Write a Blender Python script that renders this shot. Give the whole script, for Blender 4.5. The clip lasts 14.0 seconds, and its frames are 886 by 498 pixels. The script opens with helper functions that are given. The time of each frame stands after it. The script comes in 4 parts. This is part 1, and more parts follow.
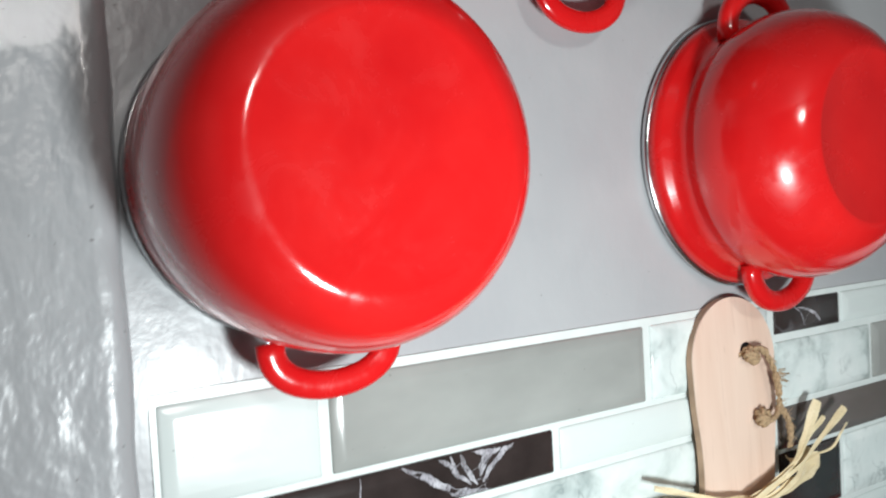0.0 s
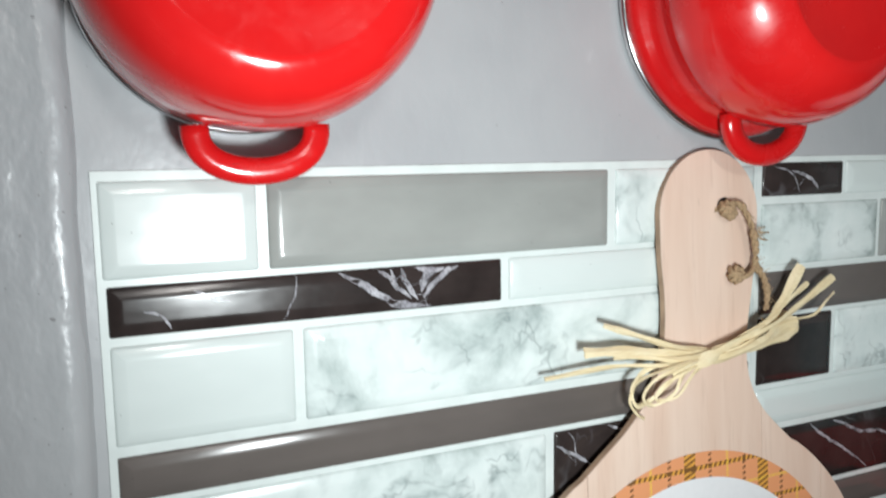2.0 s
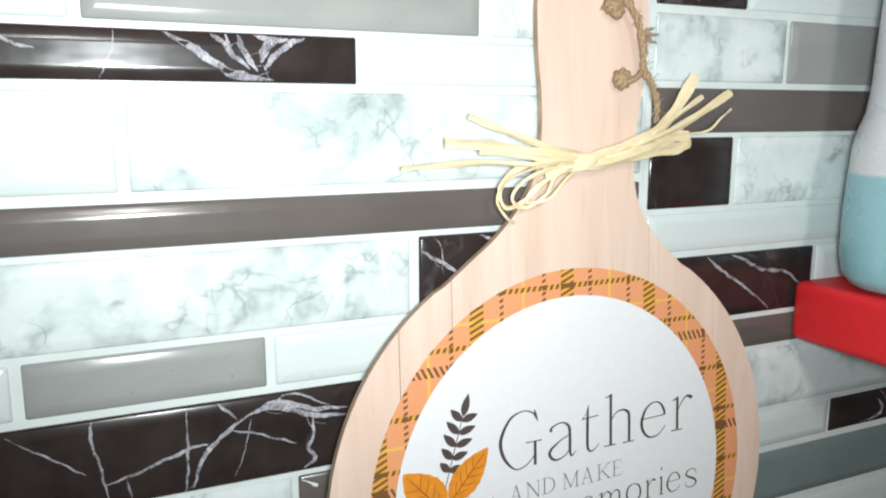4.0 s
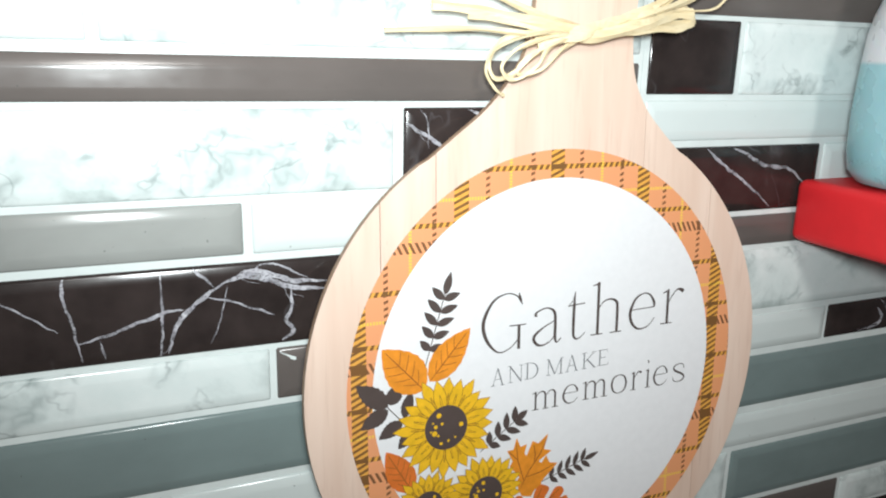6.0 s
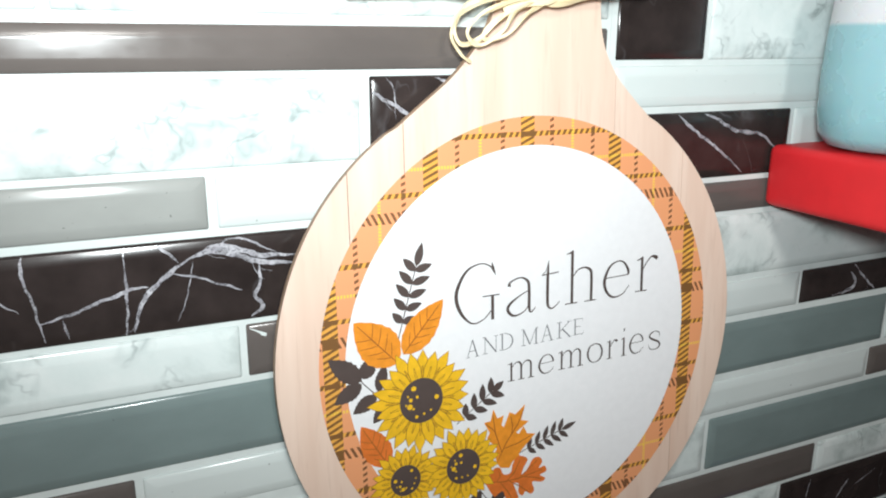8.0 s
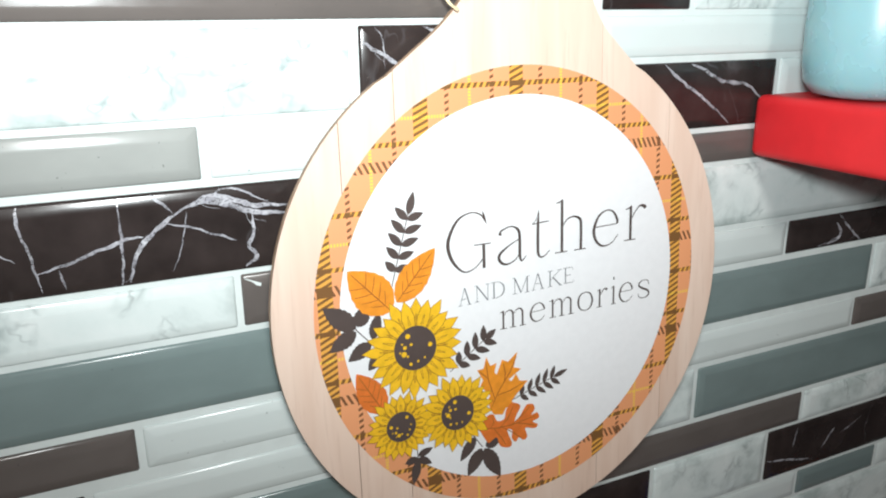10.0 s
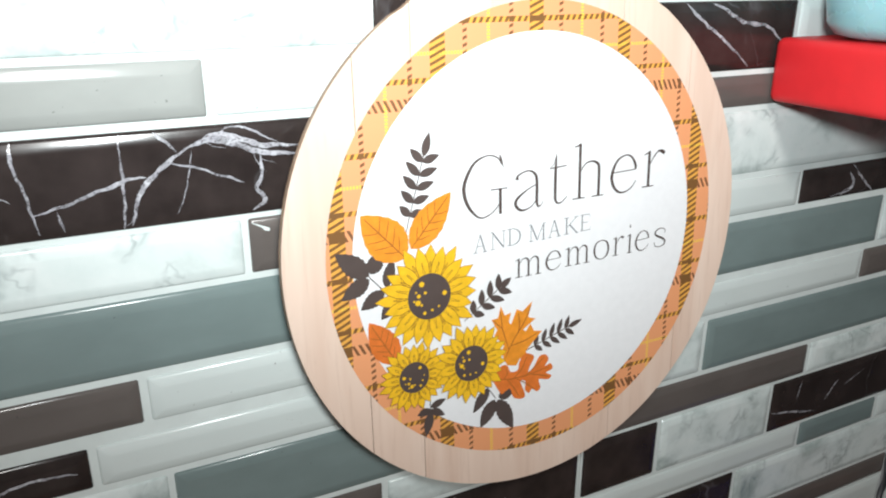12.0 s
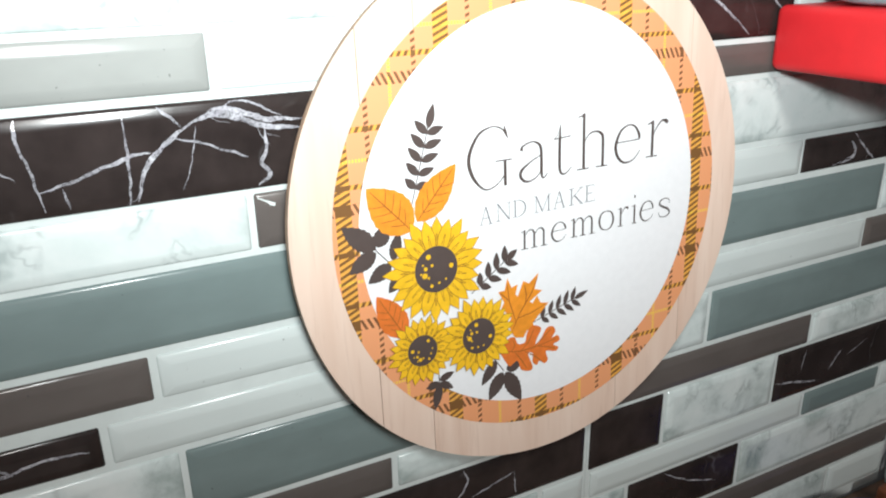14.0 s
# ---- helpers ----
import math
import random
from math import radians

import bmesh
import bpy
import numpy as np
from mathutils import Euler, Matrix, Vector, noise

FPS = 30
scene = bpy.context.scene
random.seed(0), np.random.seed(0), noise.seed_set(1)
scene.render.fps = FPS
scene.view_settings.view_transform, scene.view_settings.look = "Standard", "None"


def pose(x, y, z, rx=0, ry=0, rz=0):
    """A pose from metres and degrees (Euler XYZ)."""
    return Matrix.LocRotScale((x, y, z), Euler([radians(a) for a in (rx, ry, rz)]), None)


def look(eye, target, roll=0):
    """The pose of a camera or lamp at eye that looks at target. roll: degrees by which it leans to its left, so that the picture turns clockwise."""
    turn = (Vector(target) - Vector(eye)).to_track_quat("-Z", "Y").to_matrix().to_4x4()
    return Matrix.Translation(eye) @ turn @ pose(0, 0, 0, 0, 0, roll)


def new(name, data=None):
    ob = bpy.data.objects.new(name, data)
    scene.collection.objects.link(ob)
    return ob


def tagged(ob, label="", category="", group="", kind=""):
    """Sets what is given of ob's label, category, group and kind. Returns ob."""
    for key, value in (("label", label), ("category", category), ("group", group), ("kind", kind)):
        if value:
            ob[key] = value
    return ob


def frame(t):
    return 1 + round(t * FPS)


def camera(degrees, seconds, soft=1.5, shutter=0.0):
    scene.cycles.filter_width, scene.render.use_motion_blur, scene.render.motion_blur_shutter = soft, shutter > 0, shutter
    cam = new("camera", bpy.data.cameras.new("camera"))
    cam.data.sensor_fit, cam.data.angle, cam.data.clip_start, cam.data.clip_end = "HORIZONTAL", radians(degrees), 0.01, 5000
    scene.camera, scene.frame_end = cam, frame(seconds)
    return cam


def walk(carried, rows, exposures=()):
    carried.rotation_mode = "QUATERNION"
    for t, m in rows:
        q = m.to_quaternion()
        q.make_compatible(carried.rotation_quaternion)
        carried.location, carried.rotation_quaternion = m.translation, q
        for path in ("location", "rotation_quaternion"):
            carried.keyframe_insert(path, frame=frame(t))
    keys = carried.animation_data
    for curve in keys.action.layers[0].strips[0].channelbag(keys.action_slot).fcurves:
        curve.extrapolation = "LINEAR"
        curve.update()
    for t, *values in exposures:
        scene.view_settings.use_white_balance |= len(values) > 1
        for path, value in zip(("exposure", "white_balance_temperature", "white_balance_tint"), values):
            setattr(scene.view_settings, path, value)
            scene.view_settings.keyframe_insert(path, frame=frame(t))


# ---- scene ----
cam = camera(60.0, 14.0, 2.0, 0.5)
PATH = [
    (0, (0.0491, -0.3216, 1.5665), (1.1598, 1.5533, 1.4815), -3.2),
    (0.5, (0.0610, -0.3553, 1.5567), (0.9974, 1.6088, 1.4324), -1.1),
    (1, (0.0850, -0.3641, 1.5403), (0.9756, 1.6186, 1.3703), -1.9),
    (1.5, (0.0981, -0.3597, 1.5229), (1.0104, 1.6099, 1.3256), -1.4),
    (2, (0.1068, -0.3673, 1.5065), (0.9679, 1.6197, 1.2493), -0.9),
    (2.5, (0.1275, -0.3662, 1.4836), (1.0246, 1.5936, 1.1632), -0.2),
    (3, (0.1526, -0.3717, 1.4520), (1.0835, 1.5696, 1.1098), -0.2),
    (5.5, (0.1875, -0.3837, 1.3888), (0.9668, 1.5892, 0.8852), 0.7),
    (6, (0.1940, -0.3826, 1.3779), (1.0246, 1.5576, 0.8329), 1.4),
    (6.5, (0.1984, -0.3815, 1.3757), (1.0508, 1.5478, 0.8242), 0.8),
    (7, (0.2017, -0.3771, 1.3670), (1.0704, 1.5369, 0.7860), 0.4),
    (7.5, (0.2017, -0.3793, 1.3692), (1.0747, 1.5336, 0.7926), 0.3),
    (10, (0.1973, -0.3913, 1.3539), (1.0835, 1.4955, 0.7163), -0.5),
    (10.5, (0.1984, -0.3804, 1.3550), (1.1434, 1.4519, 0.6487), -0.1),
    (11, (0.1940, -0.3750, 1.3507), (1.1489, 1.4464, 0.6258), 1),
    (11.5, (0.1929, -0.3717, 1.3441), (1.1554, 1.4399, 0.6062), 0.7),
    (12, (0.1864, -0.3706, 1.3409), (1.1063, 1.4606, 0.5964), 0.1),
    (12.5, (0.1820, -0.3706, 1.3409), (1.0922, 1.4639, 0.5920), -0.1),
    (13, (0.1831, -0.3706, 1.3409), (1.1140, 1.4497, 0.5844), -0.2),
    (13.5, (0.1809, -0.3739, 1.3398), (1.1096, 1.4486, 0.5833), -0.8),
    (14, (0.1809, -0.3706, 1.3332), (1.1020, 1.4453, 0.5561), -1),
]
walk(cam, [(t, look(eye, target, roll)) for t, eye, target, roll in PATH],
     [(0, -0.06), (0.5, -0.14), (1.5, -0.26), (2.5, -0.20), (3.2, -0.02), (5.3, 0.37), (7.5, 0.50), (10, 0.68), (14, 0.95)])

# ---- light: a torch held beside the lens, and a weak added lamp for glare ----
world = bpy.data.worlds.new("world")
scene.world = world
world.use_nodes = True
world.node_tree.nodes["Background"].inputs[0].default_value = (0.8, 0.88, 1.0, 1)
world.node_tree.nodes["Background"].inputs[1].default_value = 0.03


def lamp(name, kind, energy, colour, m, size):
    data = bpy.data.lights.new(name, kind)
    data.energy, data.color = energy, colour
    if kind == "AREA":
        data.shape, data.size = "DISK", size
    else:
        data.shadow_soft_size = size
    ob = new(name, data)
    ob.matrix_world = m
    return ob


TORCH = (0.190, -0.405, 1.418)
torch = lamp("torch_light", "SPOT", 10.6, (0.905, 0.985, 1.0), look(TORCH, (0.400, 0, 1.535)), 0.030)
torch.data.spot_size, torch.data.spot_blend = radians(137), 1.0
# Added lamp behind the camera; its reflection stands in for torch glare on the wall.
lamp("glare_light", "AREA", 10.0, (1.0, 0.975, 0.94), look((0.08, -2.1, 2.22), (0.2, 0, 1.5)), 0.28)


# ---- materials ----
class Mat:
    """A node material with a few short-hands."""

    def __init__(self, name, rough=0.4, metal=0.0, coat=0.0, ior=1.45):
        self.m = bpy.data.materials.new(name)
        self.m.use_nodes = True
        self.t = self.m.node_tree
        self.b = self.t.nodes["Principled BSDF"]
        self.b.inputs["Roughness"].default_value = rough
        self.b.inputs["Metallic"].default_value = metal
        self.b.inputs["Coat Weight"].default_value = coat
        self.b.inputs["Coat Roughness"].default_value = 0.05
        self.b.inputs["IOR"].default_value = ior
        self.coord = None

    def put(self, a, b):
        self.t.links.new(a, b)
        return b

    def node(self, kind, **kw):
        n = self.t.nodes.new(kind)
        for k, v in kw.items():
            n.inputs[k].default_value = v
        return n

    def where(self, scale=(1, 1, 1), shift=True):
        """Object coordinates in metres, shifted at random from object to object."""
        tc = self.node("ShaderNodeTexCoord")
        mp = self.node("ShaderNodeMapping")
        mp.inputs["Scale"].default_value = scale
        self.put(tc.outputs["Object"], mp.inputs["Vector"])
        if shift:
            info = self.node("ShaderNodeObjectInfo")
            mul = self.node("ShaderNodeVectorMath")
            mul.operation = "SCALE"
            mul.inputs[0].default_value = (3.1, 1.7, 2.3)
            self.put(info.outputs["Random"], mul.inputs["Scale"])
            self.put(mul.outputs[0], mp.inputs["Location"])
        return mp.outputs[0]

    def noise(self, vec, scale, detail=4.0, rough=0.55, distort=0.0):
        n = self.node("ShaderNodeTexNoise", Scale=scale, Detail=detail, Roughness=rough, Distortion=distort)
        self.put(vec, n.inputs["Vector"])
        return n.outputs["Fac"]

    def ramp(self, fac, stops):
        n = self.t.nodes.new("ShaderNodeValToRGB")
        e = n.color_ramp.elements
        while len(e) < len(stops):
            e.new(0.5)
        for el, (p, c) in zip(e, stops):
            el.position, el.color = p, (*c, 1) if len(c) == 3 else c
        self.put(fac, n.inputs[0])
        return n.outputs[0]

    def math(self, op, a, b=None, clamp=False):
        n = self.t.nodes.new("ShaderNodeMath")
        n.operation, n.use_clamp = op, clamp
        for i, v in enumerate((a, b)):
            if v is None:
                continue
            if isinstance(v, (int, float)):
                n.inputs[i].default_value = v
            else:
                self.put(v, n.inputs[i])
        return n.outputs[0]

    def mix(self, fac, a, b):
        n = self.t.nodes.new("ShaderNodeMix")
        n.data_type = "RGBA"
        for i, v in ((0, fac), (6, a), (7, b)):
            if isinstance(v, (int, float)):
                n.inputs[i].default_value = v
            elif isinstance(v, tuple):
                n.inputs[i].default_value = (*v, 1)
            else:
                self.put(v, n.inputs[i])
        return n.outputs[2]

    def colour(self, c):
        if isinstance(c, tuple):
            self.b.inputs["Base Color"].default_value = (*c, 1)
        else:
            self.put(c, self.b.inputs["Base Color"])
        return self

    def rough(self, fac, lo, hi):
        n = self.node("ShaderNodeMapRange")
        n.inputs["To Min"].default_value, n.inputs["To Max"].default_value = lo, hi
        self.put(fac, n.inputs["Value"])
        self.put(n.outputs[0], self.b.inputs["Roughness"])
        return self

    def bump(self, fac, strength, dist):
        n = self.node("ShaderNodeBump", Strength=strength, Distance=dist)
        self.put(fac, n.inputs["Height"])
        self.put(n.outputs[0], self.b.inputs["Normal"])
        return self


def simple(name, c, rough=0.5, vary=0.12, scale=60.0, bump=0.0, **kw):
    m = Mat(name, rough, **kw)
    v = m.where(shift=False)
    f = m.noise(v, scale)
    lo, hi = tuple(x * (1 - vary) for x in c), tuple(min(1, x * (1 + vary)) for x in c)
    m.colour(m.ramp(f, [(0.3, lo), (0.7, hi)]))
    m.rough(m.noise(v, scale * 2.3), max(0.03, rough * 0.8), min(1, rough * 1.2))
    if bump:
        m.bump(m.noise(v, scale * 4), bump, 0.001)
    return m.m


def wall_paint(name, lumps):
    m = Mat(name, 0.3, coat=0.10)
    v = m.where(shift=False)
    big, fine = m.noise(v, 9, 3), m.noise(v, 160, 3)
    c = m.ramp(big, [(0.3, (0.385, 0.395, 0.41)), (0.7, (0.45, 0.46, 0.47))])
    speck = m.math("GREATER_THAN", m.noise(v, 330, 1), 0.765)
    m.colour(m.mix(m.math("MULTIPLY", speck, 0.6), c, (0.16, 0.15, 0.15)))
    m.rough(m.noise(v, 45), 0.24, 0.38)
    h = m.math("ADD", m.math("MULTIPLY", m.noise(m.where((1, 1, 0.6), False), 62, 3, 0.5, 0.15), lumps), m.math("MULTIPLY", fine, 0.12))
    m.bump(h, 0.6, 0.0026)
    return m.m


def tile_gloss(m, v, strength=0.12):
    m.rough(m.noise(v, 90, 3), 0.13, 0.25)
    m.bump(m.noise(m.where((0.35, 1, 1)), 55, 2), strength, 0.0015)
    return m.m


def marble_white(name):
    """Pale print with grey-green clouds and a broken net of fine dark veins."""
    m = Mat(name, 0.14)
    v = m.where()
    cloud = m.noise(v, 20, 5, 0.6, 0.3)
    patch = m.noise(v, 27, 3, 0.55, 0.4)
    c = m.ramp(cloud, [(0.30, (0.36, 0.43, 0.415)), (0.41, (0.56, 0.63, 0.615)), (0.50, (0.68, 0.75, 0.735)), (0.68, (0.76, 0.815, 0.80))])
    gate = m.ramp(patch, [(0.38, (1, 1, 1)), (0.50, (0, 0, 0))])
    ridge = m.math("ABSOLUTE", m.math("SUBTRACT", m.noise(v, 30, 3, 0.55, 0.35), 0.5))
    smudge = m.math("MULTIPLY", m.ramp(ridge, [(0.0, (0.6, 0.6, 0.6)), (0.04, (0.3, 0.3, 0.3)), (0.12, (0, 0, 0))]), gate)
    c = m.mix(smudge, c, (0.28, 0.34, 0.335))
    fine = m.math("ABSOLUTE", m.math("SUBTRACT", m.noise(v, 44, 3, 0.5, 0.3), 0.5))
    line = m.math("MULTIPLY", m.ramp(fine, [(0.0, (0.46, 0.46, 0.46)), (0.03, (0, 0, 0))]), gate)
    m.colour(m.mix(line, c, (0.17, 0.21, 0.21)))
    return tile_gloss(m, v)


def marble_black(name):
    m = Mat(name, 0.12)
    v = m.where()
    base = m.ramp(m.noise(v, 40, 4), [(0.3, (0.022, 0.0165, 0.0155)), (0.75, (0.044, 0.033, 0.031))])
    # thin pale veins: the ridges of two stretched noises, broken up by a third
    n1 = m.math("ABSOLUTE", m.math("SUBTRACT", m.noise(v, 15, 3, 0.5, 0.2), 0.5))
    n2 = m.math("ABSOLUTE", m.math("SUBTRACT", m.noise(m.where((1, 1, 0.5)), 34, 3, 0.5, 0.1), 0.5))
    r1 = m.ramp(n1, [(0.0, (1, 1, 1)), (0.006, (0.55, 0.55, 0.55)), (0.014, (0, 0, 0))])
    r2 = m.ramp(n2, [(0.0, (0.7, 0.7, 0.7)), (0.007, (0, 0, 0))])
    gate = m.ramp(m.noise(v, 16, 2), [(0.60, (0, 0, 0)), (0.76, (0.4, 0.4, 0.4))])
    veins = m.math("MULTIPLY", m.math("MAXIMUM", r1, r2), gate)
    m.colour(m.mix(m.math("MULTIPLY", veins, 0.6), base, (0.5, 0.5, 0.54)))
    return tile_gloss(m, v)


def vein_print(name):
    """Pale vein ink that thins out in patches, so that the black shows through."""
    m = Mat(name, 0.16)
    v = m.where(shift=False)
    m.colour(m.ramp(m.noise(v, 240, 4), [(0.3, (0.34, 0.33, 0.37)), (0.7, (0.62, 0.62, 0.66))]))
    body, speck = m.noise(v, 130, 3), m.noise(v, 900, 3)
    a = m.math("MULTIPLY", m.ramp(body, [(0.32, (0.38, 0.38, 0.38)), (0.6, (1, 1, 1))]), m.ramp(speck, [(0.30, (0.35, 0.35, 0.35)), (0.52, (1, 1, 1))]))
    m.put(m.math("MULTIPLY", a, 0.9), m.b.inputs["Alpha"])
    return m.m


def tile_plain(name, c, vary=0.1):
    m = Mat(name, 0.14)
    v = m.where()
    f = m.noise(m.where((0.5, 1, 1)), 30, 4)
    fleck = m.math("GREATER_THAN", m.noise(v, 420, 1), 0.80)
    col = m.ramp(f, [(0.3, tuple(x * (1 - vary) for x in c)), (0.7, tuple(min(0.9, x * (1 + vary)) for x in c))])
    m.colour(m.mix(m.math("MULTIPLY", fleck, 0.5), col, (0.05, 0.05, 0.05)))
    return tile_gloss(m, v)


def enamel(name):
    m = Mat(name, 0.16, coat=0.35)
    v = m.where(shift=False)
    m.colour(m.ramp(m.noise(v, 22, 4), [(0.3, (0.56, 0.008, 0.010)), (0.7, (0.66, 0.014, 0.014))]))
    stain = m.ramp(m.noise(v, 34, 5, 0.65, 0.6), [(0.45, (0, 0, 0)), (0.66, (1, 1, 1))])
    m.rough(stain, 0.14, 0.34)
    m.bump(m.math("ADD", m.noise(v, 60, 2), m.math("MULTIPLY", m.math("GREATER_THAN", m.noise(v, 260, 1), 0.775), 0.5)), 0.10, 0.002)
    return m.m


def pale_wood(name):
    m = Mat(name, 0.5)
    v = m.where((1, 0.07, 1))
    grain, broad = m.noise(v, 330, 5, 0.6, 0.3), m.noise(m.where((1, 0.10, 1)), 60, 3, 0.5, 0.4)
    c1 = m.ramp(broad, [(0.3, (0.70, 0.51, 0.405)), (0.7, (0.785, 0.615, 0.51))])
    streak = m.ramp(grain, [(0.28, (1, 1, 1)), (0.45, (0, 0, 0))])
    dent = m.ramp(m.noise(m.where((1, 0.45, 1)), 75, 2), [(0.735, (0, 0, 0)), (0.78, (1, 1, 1))])
    c1 = m.mix(m.math("MULTIPLY", streak, 0.2), c1, (0.42, 0.24, 0.16))
    m.colour(m.mix(m.math("MULTIPLY", dent, 0.35), c1, (0.33, 0.22, 0.15)))
    m.rough(grain, 0.42, 0.6)
    m.bump(grain, 0.12, 0.0006)
    return m.m


def raffia_fibre(name):
    """Pale straw with fine fibres that run along the strands."""
    m = Mat(name, 0.5)
    fibre, broad = m.noise(m.where((0.06, 1, 1)), 1500, 3), m.noise(m.where((0.5, 1, 1)), 90, 3)
    c = m.ramp(broad, [(0.3, (0.74, 0.60, 0.36)), (0.7, (0.84, 0.73, 0.50))])
    m.colour(m.mix(m.math("MULTIPLY", m.ramp(fibre, [(0.32, (1, 1, 1)), (0.5, (0, 0, 0))]), 0.35), c, (0.52, 0.36, 0.16)))
    m.bump(fibre, 0.15, 0.0004)
    return m.m


def plaid(name):
    """Orange plaid print: wide and thin twill bands with yellow lines between."""
    m = Mat(name, 0.45)
    tc = m.node("ShaderNodeTexCoord")
    sep = m.node("ShaderNodeSeparateXYZ")
    m.put(tc.outputs["Object"], sep.inputs[0])
    x, y = sep.outputs[0], sep.outputs[1]
    px, py = 0.0583, 0.0625

    def band(co, period, centre, width):
        d = m.math("PINGPONG", m.math("ADD", co, 10 * period - centre), period / 2)
        return m.math("LESS_THAN", d, width / 2)

    def twill(kx, ky, pitch, level):
        """Slanted threads: 1 on the dark ones."""
        w = m.math("ADD", m.math("MULTIPLY", x, kx), m.math("MULTIPLY", y, ky))
        return m.math("GREATER_THAN", m.math("SINE", m.math("MULTIPLY", w, 2 * math.pi / pitch)), level)

    wide_x, wide_y = band(x, px, -0.0040, 0.0086), band(y, py, 0.0818, 0.0058)
    thin_x = m.math("MAXIMUM", band(x, px, -0.0195, 0.0025), band(x, px, 0.0115, 0.0025))
    thin_y = m.math("MAXIMUM", band(y, py, 0.0931, 0.0026), band(y, py, 0.0588, 0.0028))
    yel = m.math("MAXIMUM", m.math("MULTIPLY", band(x, px, 0.0252, 0.0017), twill(0, 1, 0.0017, -0.3)), m.math("MULTIPLY", band(y, py, 0.0436, 0.0017), twill(1, 0, 0.0017, -0.3)))
    base = m.mix(m.math("MULTIPLY", m.math("MAXIMUM", wide_x, thin_y), 0.75), (0.77, 0.33, 0.155), (0.74, 0.37, 0.04))
    base = m.mix(m.math("MULTIPLY", yel, 0.85), base, (0.86, 0.58, 0.07))
    dark = m.math("MAXIMUM", m.math("MULTIPLY", m.math("MAXIMUM", wide_x, thin_x), twill(-0.45, 1, 0.0036, 0.15)), m.math("MAXIMUM", m.math("MULTIPLY", wide_y, twill(1, 0.5, 0.0036, 0.1)), m.math("MULTIPLY", thin_y, twill(1, -0.5, 0.0038, 0.0))))
    solid = m.math("MULTIPLY", m.math("MAXIMUM", wide_x, thin_x), m.math("MAXIMUM", wide_y, thin_y))
    m.colour(m.mix(m.math("MULTIPLY", m.math("MAXIMUM", dark, solid), 0.9), base, (0.13, 0.06, 0.025)))
    return m.m


WALL = wall_paint("grey_gloss_paint", 0.35)
PANEL = wall_paint("thick_grey_gloss_paint", 1.5)
PALEVEIN = vein_print("pale_marble_vein")
GROUT = simple("white_vinyl_joint", (0.68, 0.735, 0.72), 0.3, 0.05)
MARBLE, BLACK = marble_white("pale_marble_print"), marble_black("black_marble_print")
WHITE = tile_plain("white_tile", (0.645, 0.705, 0.69), 0.03)
GREY = tile_plain("grey_tile", (0.31, 0.32, 0.305))
BROWN = tile_plain("brown_grey_tile", (0.125, 0.108, 0.100))
TEAL = tile_plain("blue_grey_tile", (0.185, 0.237, 0.233))
RED = enamel("red_enamel")
STEEL = simple("steel_rim", (0.62, 0.62, 0.63), 0.22, 0.05, metal=1.0)
INSIDE = simple("dark_enamel_and_hole", (0.02, 0.02, 0.025), 0.3)
WOOD, PLAID = pale_wood("pale_board_wood"), plaid("orange_plaid_print")
EDGE = simple("cut_board_edge", (0.36, 0.24, 0.16), 0.6, 0.3)
PAPER = simple("white_print", (0.80, 0.80, 0.81), 0.42, 0.02, 200)
INK = simple("dark_brown_ink", (0.080, 0.058, 0.052), 0.5, 0.1)
GREYINK = simple("grey_ink", (0.17, 0.17, 0.18), 0.5, 0.05)
YELLOW = simple("sunflower_yellow", (0.80, 0.46, 0.02), 0.45, 0.10, 240)
OUTLINE = simple("outline_ochre", (0.30, 0.15, 0.02), 0.5)
ORANGE = simple("leaf_orange", (0.76, 0.27, 0.025), 0.45, 0.12, 180)
RUST = simple("leaf_rust", (0.68, 0.17, 0.03), 0.45, 0.12, 180)
VEIN = simple("leaf_vein", (0.36, 0.11, 0.02), 0.5)
JUTE = simple("jute_twine", (0.42, 0.29, 0.17), 0.85, 0.35, 900, 0.6)
RAFFIA = raffia_fibre("dry_raffia")
SHELF = simple("red_shelf_paint", (0.72, 0.020, 0.026), 0.5, 0.06, 40, 0.15)
DARKPANEL = simple("dark_grey_panel", (0.028, 0.028, 0.031), 0.4, 0.2, 30)
COUNTER = simple("worn_brown_counter", (0.20, 0.13, 0.09), 0.5, 0.5, 35)
RUSTWOOD = simple("reddish_brown_wood", (0.30, 0.10, 0.045), 0.55, 0.4, 45, 0.2)
BLUE = simple("blue_plastic", (0.012, 0.02, 0.30), 0.3, 0.08)
PLAIN = simple("plain_room_paint", (0.45, 0.45, 0.46), 0.7, 0.06, 5)


# ---- building helpers ----
def part(name, bm, material, parent=None, label="", smooth=False):
    me = bpy.data.meshes.new(name)
    bm.normal_update()
    bm.to_mesh(me)
    bm.free()
    for mt in material if isinstance(material, (list, tuple)) else [material]:
        me.materials.append(mt)
    if smooth:
        me.polygons.foreach_set("use_smooth", [True] * len(me.polygons))
    ob = new(name, me)
    if parent:
        ob.parent = parent
    if label:
        ob["label"] = label
    return ob


def thing(name, m, label, category, group="", kind=""):
    ob = new(name)
    ob.empty_display_size = 0.02
    ob.matrix_world = m
    return tagged(ob, label, category, group, kind)


